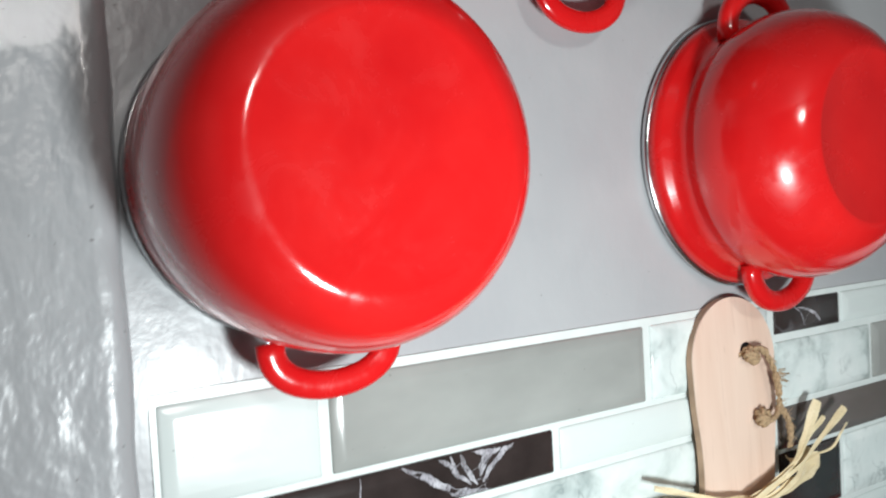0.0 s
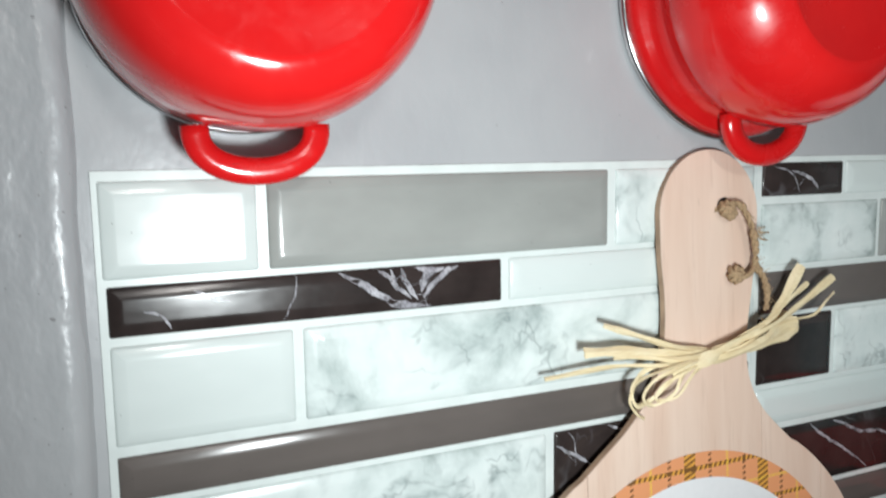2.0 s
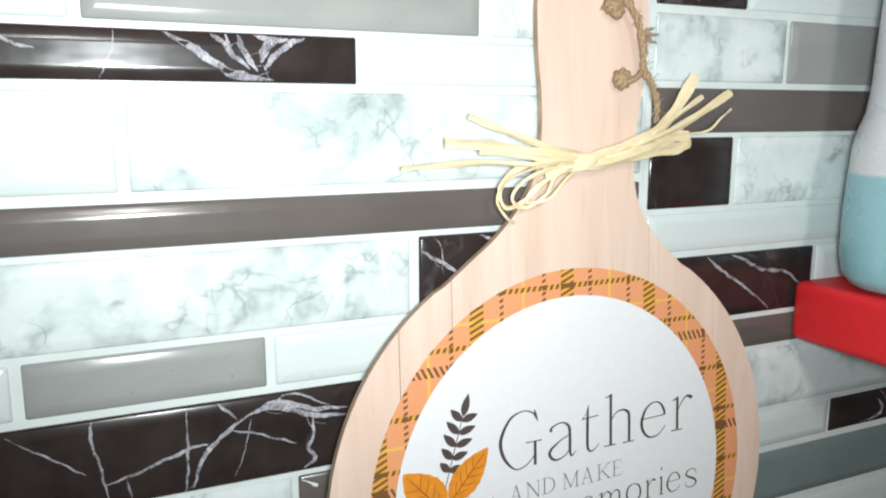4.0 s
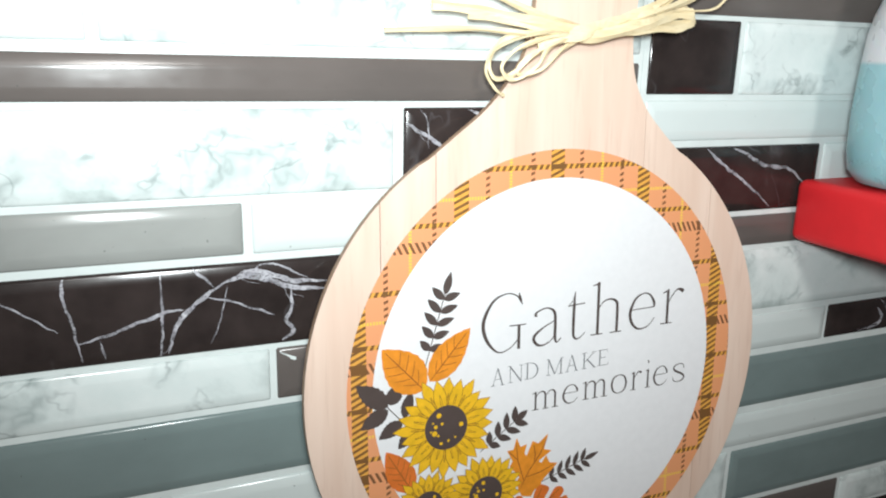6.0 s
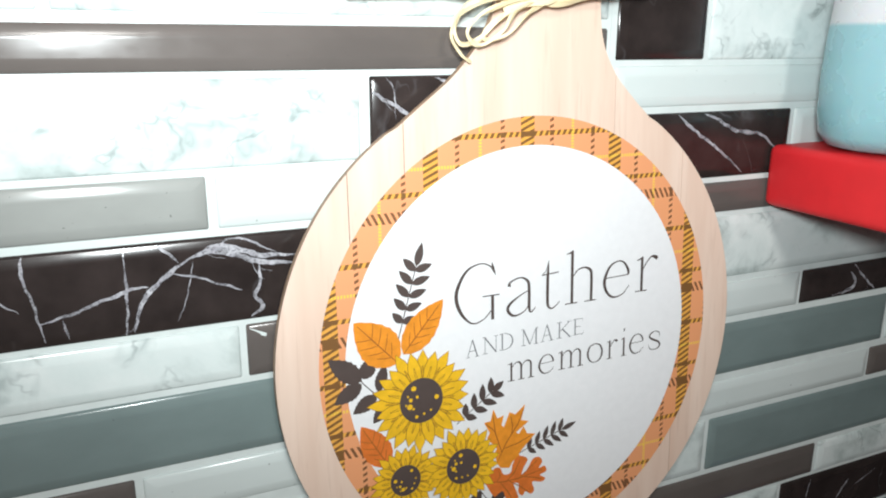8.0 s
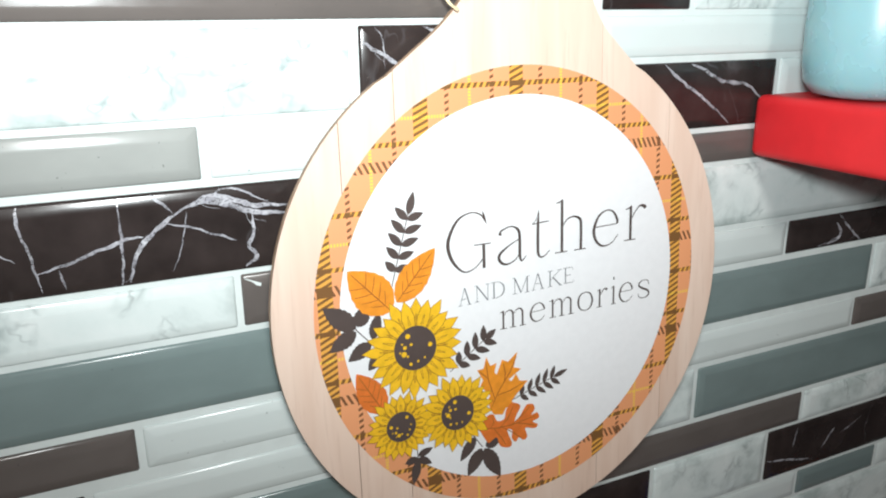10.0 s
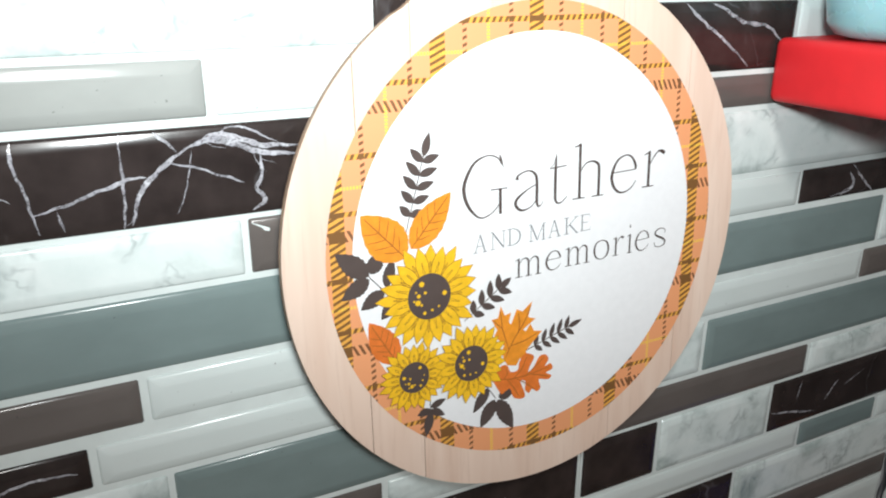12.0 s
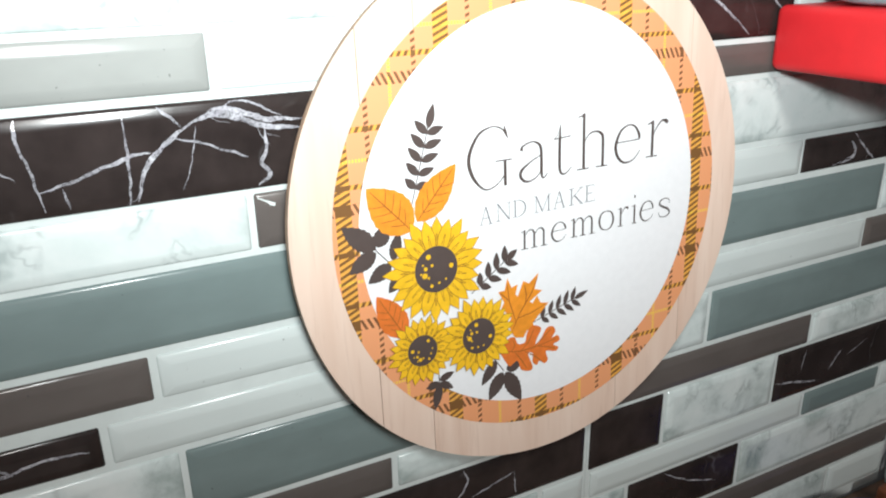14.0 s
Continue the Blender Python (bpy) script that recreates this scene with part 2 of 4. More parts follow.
def box(x0, x1, y0, y1, z0, z1, bevel=0.0, seg=2):
    bm = bmesh.new()
    bmesh.ops.create_cube(bm, size=1)
    for v in bm.verts:
        v.co = (x0 + (v.co.x + 0.5) * (x1 - x0), y0 + (v.co.y + 0.5) * (y1 - y0), z0 + (v.co.z + 0.5) * (z1 - z0))
    if bevel:
        bmesh.ops.bevel(bm, geom=bm.edges[:], offset=bevel, segments=seg, affect="EDGES", profile=0.5)
    return bm


def lathe(profile, n=96, squash=(1, 1)):
    """Turns (radius, height) pairs round the z axis."""
    bm = bmesh.new()
    rings = []
    for r, h in profile:
        if r < 1e-6:
            rings.append([bm.verts.new((0, 0, h))])
        else:
            rings.append([bm.verts.new((squash[0] * r * math.cos(a), squash[1] * r * math.sin(a), h)) for a in (2 * math.pi * i / n for i in range(n))])
    for a, b in zip(rings, rings[1:]):
        for i in range(n):
            j = (i + 1) % n
            if len(a) == 1 and len(b) > 1:
                bm.faces.new((a[0], b[i], b[j]))
            elif len(b) == 1 and len(a) > 1:
                bm.faces.new((a[i], b[0], a[j]))
            elif len(a) > 1:
                bm.faces.new((a[i], b[i], b[j], a[j]))
    bmesh.ops.recalc_face_normals(bm, faces=bm.faces[:])
    return bm


def smooth_line(pts, k=8):
    """Catmull-Rom through the points."""
    p = [Vector(q) for q in pts]
    p = [2 * p[0] - p[1]] + p + [2 * p[-1] - p[-2]]
    out = []
    for a, b, c, d in zip(p, p[1:], p[2:], p[3:]):
        for i in range(k):
            t = i / k
            out.append(0.5 * ((2 * b) + (c - a) * t + (2 * a - 5 * b + 4 * c - d) * t * t + (3 * b - a - 3 * c + d) * t ** 3))
    return out + [p[-2]]


def tube(bm, line, ra, rb=None, up=(0, 0, 1), n=10, taper=None):
    """A tube along the line; ra across, rb along the up direction."""
    rb, rings, up = rb or ra, [], Vector(up)
    for i, p in enumerate(line):
        d = (line[min(i + 1, len(line) - 1)] - line[max(i - 1, 0)]).normalized()
        s = d.cross(up)
        s = s.normalized() if s.length > 1e-4 else Vector((1, 0, 0))
        u = s.cross(d).normalized()
        k = taper(i / (len(line) - 1)) if taper else 1
        rings.append([bm.verts.new(p + s * (ra * k * math.cos(a)) + u * (rb * k * math.sin(a))) for a in (2 * math.pi * j / n for j in range(n))])
    for a, b in zip(rings, rings[1:]):
        for j in range(n):
            bm.faces.new((a[j], a[(j + 1) % n], b[(j + 1) % n], b[j]))
    bm.faces.new(rings[0][::-1])
    bm.faces.new(rings[-1])
    return bm


def sheet(bm, outline, z):
    """A flat face with the outline (x, y) at height z."""
    f = bm.faces.new([bm.verts.new((x, y, z)) for x, y in outline])
    f.normal_update()
    if f.normal.z < 0:
        f.normal_flip()
    return bm


def strip(bm, pts, width, z, ends=0.3):
    """A flat ribbon of ink along the points, thinner at its ends."""
    n, rows = len(pts), []
    for i, (x, y) in enumerate(pts):
        a, b = pts[max(i - 1, 0)], pts[min(i + 1, n - 1)]
        d = Vector((b[0] - a[0], b[1] - a[1])).normalized()
        k = width / 2 * (ends + (1 - ends) * math.sin(math.pi * (i + 0.5) / n))
        rows.append((bm.verts.new((x - d.y * k, y + d.x * k, z)), bm.verts.new((x + d.y * k, y - d.x * k, z))))
    for (a, b), (c, d) in zip(rows, rows[1:]):
        bm.faces.new((a, b, d, c))
    return bm


# ---- the room: the painted wall and plain closing walls ----
def setting(name, bm, mat, label, category):
    return tagged(part(name, bm, mat), label, category, kind="structure")


setting("wall_north", box(-1.5, 2.2, 0, 0.12, 0, 2.5), WALL, "grey glossy painted kitchen wall behind the tiles", "wall")
setting("wall_south", box(-1.5, 2.2, -2.72, -2.6, 0, 2.5), PLAIN, "plain painted wall on the far side of the room", "wall")
setting("wall_west", box(-1.62, -1.5, -2.6, 0, 0, 2.5), PLAIN, "plain painted side wall of the room", "wall")
setting("wall_east", box(2.2, 2.32, -2.6, 0, 0, 2.5), PLAIN, "plain painted side wall of the room", "wall")
setting("floor", box(-1.62, 2.32, -2.72, 0.12, -0.1, 0), PLAIN, "plain grey kitchen floor", "floor")
setting("ceiling", box(-1.62, 2.32, -2.72, 0.12, 2.5, 2.6), PLAIN, "plain pale painted ceiling", "ceiling")
setting("countertop", box(0.0, 1.6, -0.55, -0.002, 0.80, 0.838, 0.004), COUNTER, "worn brown kitchen worktop below the tiles", "countertop")


def corner_panel():
    """The thickly painted board that ends beside the tiles, with a lumpy rounded edge."""
    bm = bmesh.new()
    nx, nz, x0, x1, z0, z1 = 14, 160, -0.6, 0.094, 0.84, 2.3
    xs = [x0, -0.3, -0.1, 0.0, 0.04, 0.06, 0.072, 0.079, 0.083, 0.086, 0.089, 0.0915, 0.093, 0.0945]
    hs = [0.006, 0.006, 0.006, 0.006, 0.006, 0.006, 0.0062, 0.0068, 0.0074, 0.0076, 0.0070, 0.0056, 0.003, 0.0]
    grid = []
    for j in range(nz + 1):
        z = z0 + (z1 - z0) * j / nz
        row = []
        for i, (x, h) in enumerate(zip(xs, hs)):
            w = noise.noise((x * 40, z * 30, 2.0)) * 0.0012 if i > 5 else 0
            l = noise.noise((x * 160, z * 110, 7.0)) * 0.0009 if i > 5 and h > 0 else 0
            row.append(bm.verts.new((x + (w if i > 7 else 0), -h - l if h > 0 else 0.0, z)))
        grid.append(row)
    for a, b in zip(grid, grid[1:]):
        for i in range(nx - 1):
            bm.faces.new((a[i], a[i + 1], b[i + 1], b[i]))
    bmesh.ops.recalc_face_normals(bm, faces=bm.faces[:])
    return bm


panel = setting("trim", corner_panel(), PANEL, "grey panel edge under thick lumpy gloss paint", "trim")
for p in panel.data.polygons:
    p.use_smooth = True


# ---- the tiles: two printed sheets, row by row ----
M, B, W, G, N, T = MARBLE, BLACK, WHITE, GREY, BROWN, TEAL
LEFT = [
    (1.4985, 1.4550, [(W, 0.102, 0.170), (G, 0.175, 0.3685), (M, 0.374, 0.479)]),
    (1.4518, 1.4288, [(B, 0.103, 0.2995), (W, 0.304, 0.479)]),
    (1.4247, 1.3785, [(W, 0.103, 0.185), (M, 0.190, 0.479)]),
    (1.3735, 1.3520, [(N, 0.103, 0.479)]),
    (1.3488, 1.3064, [(M, 0.103, 0.3275), (B, 0.333, 0.479)]),
    (1.3028, 1.2765, [(W, 0.103, 0.134), (G, 0.139, 0.2485), (W, 0.253, 0.479)]),
    (1.2725, 1.2270, [(B, 0.103, 0.479)]),
    (1.2243, 1.1955, [(M, 0.103, 0.2595), (N, 0.263, 0.479)]),
    (1.1920, 1.1530, [(T, 0.103, 0.479)]),
    (1.1490, 1.1245, [(N, 0.103, 0.202), (W, 0.206, 0.479)]),
    (1.1168, 1.0940, [(B, 0.103, 0.174), (W, 0.178, 0.479)]),
    (1.0900, 1.0485, [(M, 0.103, 0.209), (T, 0.2125, 0.479)]),
    (1.0448, 1.0220, [(N, 0.103, 0.330), (M, 0.334, 0.479)]),
    (1.0185, 0.9810, [(B, 0.103, 0.479)]),
    (0.9775, 0.9550, [(M, 0.103, 0.44), (W, 0.444, 0.479)]),
    (0.9515, 0.9100, [(M, 0.103, 0.30), (G, 0.304, 0.479)]),
    (0.9065, 0.8850, [(N, 0.103, 0.479)]),
    (0.8815, 0.8450, [(W, 0.103, 0.479)]),
]
RIGHT = [
    (1.5003, 1.4788, [(B, 0.486, 0.557), (W, 0.5595, 0.848)]),
    (1.4738, 1.4340, [(M, 0.486, 0.592), (G, 0.5955, 0.848)]),
    (1.4300, 1.4025, [(N, 0.486, 0.848)]),
    (1.3997, 1.3556, [(B, 0.486, 0.5525), (M, 0.5565, 0.848)]),
    (1.3520, 1.3275, [(W, 0.486, 0.848)]),
    (1.3233, 1.2800, [(B, 0.486, 0.633), (W, 0.637, 0.848)]),
    (1.2766, 1.2560, [(N, 0.486, 0.848)]),
    (1.2525, 1.2090, [(M, 0.486, 0.770), (W, 0.774, 0.848)]),
    (1.2045, 1.1788, [(W, 0.486, 0.6625), (B, 0.6655, 0.848)]),
    (1.1737, 1.1350, [(T, 0.486, 0.764), (M, 0.768, 0.848)]),
    (1.1290, 1.1045, [(W, 0.486, 0.751), (N, 0.7535, 0.848)]),
    (1.1000, 1.0587, [(M, 0.486, 0.5855), (T, 0.5895, 0.848)]),
    (1.0545, 1.0280, [(N, 0.486, 0.7055), (M, 0.709, 0.848)]),
    (1.0250, 0.9800, [(B, 0.484, 0.551), (M, 0.555, 0.6695), (B, 0.673, 0.848)]),
    (0.9770, 0.9550, [(W, 0.486, 0.711), (T, 0.7145, 0.812), (W, 0.816, 0.848)]),
    (0.9515, 0.9100, [(M, 0.486, 0.520), (B, 0.524, 0.640), (M, 0.644, 0.848)]),
    (0.9065, 0.8850, [(N, 0.486, 0.848)]),
    (0.8815, 0.8500, [(M, 0.486, 0.764), (W, 0.768, 0.848)]),
]


def tile_mesh(w, h):
    """A tile with sloping, softly rounded edges and a flat middle; it faces -y."""
    bm = bmesh.new()
    rings = []
    for inset, out in ((0, 0.0), (0.0004, 0.0008), (0.0016, 0.0014), (0.0040, 0.0021), (0.0053, 0.0025), (0.0068, 0.0025)):
        a, b, k = w / 2 - inset, h / 2 - inset, 0.0008
        ring = [(-a + k, -b), (a - k, -b), (a, -b + k), (a, b - k), (a - k, b), (-a + k, b), (-a, b - k), (-a, -b + k)]
        rings.append([bm.verts.new((x, -out, z)) for x, z in ring])
    for n, (r, q) in enumerate(zip(rings, rings[1:])):
        for i in range(8):
            bm.faces.new((r[i], r[(i + 1) % 8], q[(i + 1) % 8], q[i])).smooth = n > 0
    bm.faces.new(rings[-1])
    bmesh.ops.recalc_face_normals(bm, faces=bm.faces[:])
    return bm


def tile_sheet(rows, x0, x1, z0, z1, label):
    back = setting("backsplash", box(x0, x1, -0.0012, -0.0001, z0, z1), GROUT, label, "backsplash")
    for top, bottom, tiles in rows:
        for mat, a, b in tiles:
            ob = part("tile", tile_mesh(b - a, top - bottom), mat, back)
            ob.location = ((a + b) / 2, -0.0013, (top + bottom) / 2)
            for cx, cz, dx, dz in CHIPS:
                if a <= cx <= b and bottom <= cz <= top:
                    bm = bmesh.new()
                    f = [bm.verts.new((cx - ob.location.x + u, y, cz - ob.location.z + v)) for u, v, y in ((0, 0, -0.0014), (dx, dz, -0.0031), (dx * 0.95, dz * 1.5, -0.0031), (dx * 0.1, dz * 0.9, -0.0014))]
                    bm.faces.new(f)
                    part("chip", bm, GROUT, ob, "lifted white corner of the print")
            inside = [(p, w) for p, w in VEINS if a <= p[0][0] <= b and bottom - 0.004 <= p[0][1] <= top + 0.004]
            if mat is BLACK and inside:
                bm = bmesh.new()
                for n, (p, w) in enumerate(inside):
                    vein(bm, p, w, (a + 0.001, b - 0.001, bottom + 0.001, top - 0.001), ob.location, 0.00004 * n)
                part("veining", bm, PALEVEIN, ob, "pale grey marble veins")
    return back


def vein(bm, pts, width, limits, at, lift):
    """A jagged pale vein in the face of a tile, with hair-thin side cracks."""
    rnd = random.Random(int(pts[0][0] * 1e5))
    runs = [(smooth_line([(x, 0, z) for x, z in pts], 14), width)]
    for n in range(0 if width < 0.003 else 1):
        p = runs[0][0][rnd.randrange(2, len(runs[0][0]) - 2)]
        dx, dz = rnd.choice((-1, 1)) * rnd.uniform(0.006, 0.014), rnd.uniform(-0.016, 0.006)
        runs.append((smooth_line([tuple(p), (p.x + dx * 0.4, 0, p.z + dz * 0.6), (p.x + dx, 0, p.z + dz)], 9), 0.0004))
    for line, wide in runs:
        rows = []
        for i, p in enumerate(line):
            d = line[min(i + 1, len(line) - 1)] - line[max(i - 1, 0)]
            s = Vector((-d.z, 0, d.x)).normalized()
            k = i / (len(line) - 1)
            body = min(1.0, 0.22 + 3.2 * min(k, 1 - k))
            w = wide * 0.31 * body * (0.75 + 0.9 * abs(noise.noise((p.x * 80, 3.0, p.z * 80))) + 0.2 * abs(noise.noise((p.x * 500, 8.0, p.z * 500))))
            q = p + s * (noise.noise((p.x * 170, 1.0, p.z * 170)) * 0.0009 + noise.noise((p.x * 620, 5.0, p.z * 620)) * 0.0003)
            rows.append([])
            for sg in (1, -1):
                e = q + s * (w * sg * (1 + 0.3 * noise.noise((p.x * 300, sg * 4.0, p.z * 300))))
                x, z = min(max(e.x, limits[0]), limits[1]), min(max(e.z, limits[2]), limits[3])
                inset = min(x - limits[0], limits[1] - x, z - limits[2], limits[3] - z) + 0.001
                y = -0.00255 if inset > 0.0052 else -0.0011 - 0.00145 * inset / 0.0052
                rows[-1].append(bm.verts.new((x - at[0], y - lift, z - at[2])))
        for (a, b), (c, d) in zip(rows, rows[1:]):
            bm.faces.new((a, c, d, b))


CHIPS = [(0.2645, 1.2225, 0.0085, -0.0034), (0.1915, 1.4232, 0.0085, -0.0036)]
VEINS = [
    ([(0.1050, 1.1040), (0.1250, 1.1035), (0.1480, 1.1075), (0.1680, 1.1060)], 0.0024),
    ([(0.1180, 1.1150), (0.1290, 1.1080), (0.1340, 1.1040)], 0.0016),
    ([(0.166, 1.273), (0.165, 1.263), (0.168, 1.250), (0.171, 1.230)], 0.0022),
    ([(0.170, 1.239), (0.185, 1.243), (0.207, 1.250), (0.218, 1.251)], 0.0026),
    ([(0.209, 1.272), (0.208, 1.251), (0.207, 1.236), (0.206, 1.228)], 0.0018),
    ([(0.210, 1.229), (0.212, 1.237), (0.216, 1.246), (0.229, 1.258), (0.239, 1.264)], 0.0031),
    ([(0.236, 1.263), (0.248, 1.266), (0.260, 1.263), (0.271, 1.258), (0.291, 1.256)], 0.0050),
    ([(0.251, 1.265), (0.256, 1.271), (0.263, 1.271), (0.272, 1.2665), (0.280, 1.262)], 0.0016),
    ([(0.223, 1.272), (0.228, 1.267), (0.233, 1.262)], 0.0018),
    ([(0.229, 1.257), (0.242, 1.253), (0.253, 1.248), (0.262, 1.244)], 0.0018),
    ([(0.271, 1.258), (0.271, 1.246), (0.268, 1.240), (0.272, 1.234), (0.266, 1.229)], 0.0032),
    ([(0.130, 1.270), (0.151, 1.255), (0.162, 1.246)], 0.0012),
    ([(0.179, 1.240), (0.181, 1.230)], 0.0016),
    ([(0.239, 1.262), (0.236, 1.247), (0.230, 1.232)], 0.0009),
    ([(0.240, 1.264), (0.252, 1.2685), (0.263, 1.265), (0.273, 1.2615), (0.291, 1.2595)], 0.0046),
    ([(0.333, 1.341), (0.340, 1.337), (0.349, 1.332), (0.357, 1.326)], 0.0034),
    ([(0.342, 1.348), (0.346, 1.340), (0.346, 1.327)], 0.0012),
    ([(0.369, 1.348), (0.379, 1.344), (0.384, 1.340)], 0.0026),
    ([(0.2075, 1.451), (0.2195, 1.445), (0.232, 1.436), (0.244, 1.431), (0.2575, 1.430)], 0.0062),
    ([(0.187, 1.451), (0.187, 1.443), (0.183, 1.435), (0.180, 1.430)], 0.0010),
    ([(0.2355, 1.451), (0.238, 1.4425), (0.246, 1.435)], 0.0040),
    ([(0.241, 1.451), (0.244, 1.443), (0.2495, 1.434)], 0.0046),
    ([(0.2617, 1.450), (0.255, 1.446), (0.251, 1.4385)], 0.0070),
    ([(0.265, 1.450), (0.2566, 1.4485), (0.248, 1.451)], 0.0050),
    ([(0.2730, 1.4505), (0.2650, 1.4470), (0.2585, 1.4420), (0.2530, 1.4350)], 0.0050),
    ([(0.2290, 1.4510), (0.2360, 1.4455), (0.2410, 1.4390)], 0.0036),
    ([(0.1400, 1.4480), (0.1470, 1.4440), (0.1560, 1.4420)], 0.0022),
    ([(0.1180, 1.4400), (0.1260, 1.4370), (0.1290, 1.4310)], 0.0018),
    ([(0.556, 1.323), (0.5665, 1.3186), (0.585, 1.310), (0.606, 1.307), (0.626, 1.292)], 0.0032),
    ([(0.535, 1.323), (0.543, 1.316), (0.5525, 1.310), (0.5725, 1.297), (0.593, 1.282)], 0.0028),
    ([(0.718, 1.2035), (0.734, 1.189), (0.746, 1.180)], 0.0030),
    ([(0.715, 1.198), (0.721, 1.190), (0.716, 1.184), (0.698, 1.181)], 0.0044),
    ([(0.674, 0.998), (0.694, 0.995), (0.727, 0.987)], 0.0026),
    ([(0.705, 1.022), (0.702, 1.014), (0.701, 1.004)], 0.0018),
    ([(0.750, 1.012), (0.744, 1.0045), (0.737, 0.995)], 0.0022),
    ([(0.759, 1.004), (0.783, 1.014)], 0.0012),
    ([(0.380, 1.018), (0.382, 1.008), (0.373, 0.995)], 0.0022),
    ([(0.385, 0.995), (0.403, 1.000), (0.4185, 1.0046)], 0.0020),
    ([(0.4185, 1.0046), (0.420, 0.986)], 0.0012),
    ([(0.558, 0.951), (0.587, 0.935), (0.616, 0.925)], 0.0020),
    ([(0.494, 1.498), (0.509, 1.493), (0.517, 1.481)], 0.0016),
    ([(0.509, 1.495), (0.525, 1.490), (0.533, 1.483)], 0.0034),
]


# ---- enamel pots that hang on the wall with their mouths to it ----
def handle_line(width, reach, z0, flat=0.012):
    w, pts = width / 2, []
    for i in range(25):
        a = math.pi * i / 24
        pts.append(Vector((-w * math.cos(a), -z0 - reach * math.sin(a) ** 0.75, flat)))
    return pts


def pot(name, m, profile, rim, handles, label, group=""):
    """Local z points away from the wall, local -y is down."""
    ob = thing(name, m, label, "pot", group)
    body = part("body", lathe(profile), RED, ob, smooth=True)
    part("rim", lathe(rim), STEEL, body, "bright steel rim", smooth=True)
    r0 = min(r for r, h in profile if h < 0.06) - 0.003
    part("inside", lathe([(r0, 0.001), (r0 - 0.001, 0.02), (r0 - 0.003, 0.05), (0, 0.07)]), INSIDE, body, "dark inside", smooth=True)
    for sign, (width, reach, start, high, thick, deep) in zip((1, -1), handles):
        bm = bmesh.new()
        tube(bm, [Vector((p.x, sign * p.y, p.z)) for p in handle_line(width, reach, start, high)], thick, deep, n=16)
        bmesh.ops.recalc_face_normals(bm, faces=bm.faces[:])
        part("handle", bm, RED, ob, smooth=True)
    return ob


def on_wall(x, z, y=0.0, tx=0.0, tz=0.0):
    """A pose whose local z leaves the wall towards the room and whose local y is up."""
    return pose(x, y, z, 90 + tx, 0, tz)


ROUND = [(0.0690, 0.004), (0.0703, 0.008), (0.0700, 0.013), (0.0698, 0.018), (0.0703, 0.024), (0.0714, 0.036), (0.0719, 0.048), (0.0714, 0.060), (0.0698, 0.071), (0.0668, 0.0805), (0.0622, 0.0880), (0.0565, 0.0928), (0.0510, 0.0950), (0.0484, 0.0955), (0.0466, 0.0954), (0.0449, 0.0949), (0.030, 0.0947), (0.0, 0.0947)]
RIM = [(0.0684, 0.0012), (0.0706, 0.0012), (0.0716, 0.0032), (0.0711, 0.0056), (0.0697, 0.0062), (0.0684, 0.0050)]
FLARED = [(0.0800, 0.004), (0.0815, 0.007), (0.0812, 0.0105), (0.0785, 0.0135), (0.0755, 0.0155), (0.0735, 0.0180), (0.0726, 0.0210), (0.0718, 0.0230), (0.0720, 0.0250), (0.0746, 0.031), (0.0768, 0.039), (0.0769, 0.048), (0.0747, 0.059), (0.0704, 0.069), (0.0640, 0.0775), (0.0560, 0.0840), (0.0495, 0.0874), (0.0470, 0.0880), (0.0455, 0.0879), (0.0440, 0.0872), (0.02, 0.0870), (0.0, 0.0870)]
FRIM = [(0.0790, 0.0012), (0.0822, 0.0012), (0.0834, 0.0030), (0.0826, 0.0054), (0.0806, 0.0060), (0.0790, 0.0050)]
pot("cooking_pot", on_wall(0.1660, 1.5900) @ Matrix.Rotation(radians(0.8), 4, "Z"), ROUND, RIM, ((0.052, 0.0200, 0.0680, 0.030, 0.0060, 0.0036),) * 2, "round red enamel pot hung on the grey wall, base outwards", "hanging pots")
pot("cooking_pot", on_wall(0.322, 1.757), ROUND, RIM, ((0.052, 0.0235, 0.0690, 0.015, 0.0058, 0.0038),) * 2, "red enamel pot hung higher on the grey wall", "hanging pots")
pot("cooking_pot", on_wall(0.457, 1.5975) @ Matrix.Rotation(radians(5), 4, "Z"), FLARED, FRIM, ((0.053, 0.0265, 0.0660, 0.024, 0.0066, 0.0056),) * 2, "bulging red enamel pot with a flared rim on the wall", "hanging pots")


# ---- the round board with a handle ----
BOARD = Matrix.Translation((0.4205, -0.026, 1.197)) @ pose(0, 0, 0, 90 - math.degrees(math.atan(0.06)), 0, 0)
R = 0.1505


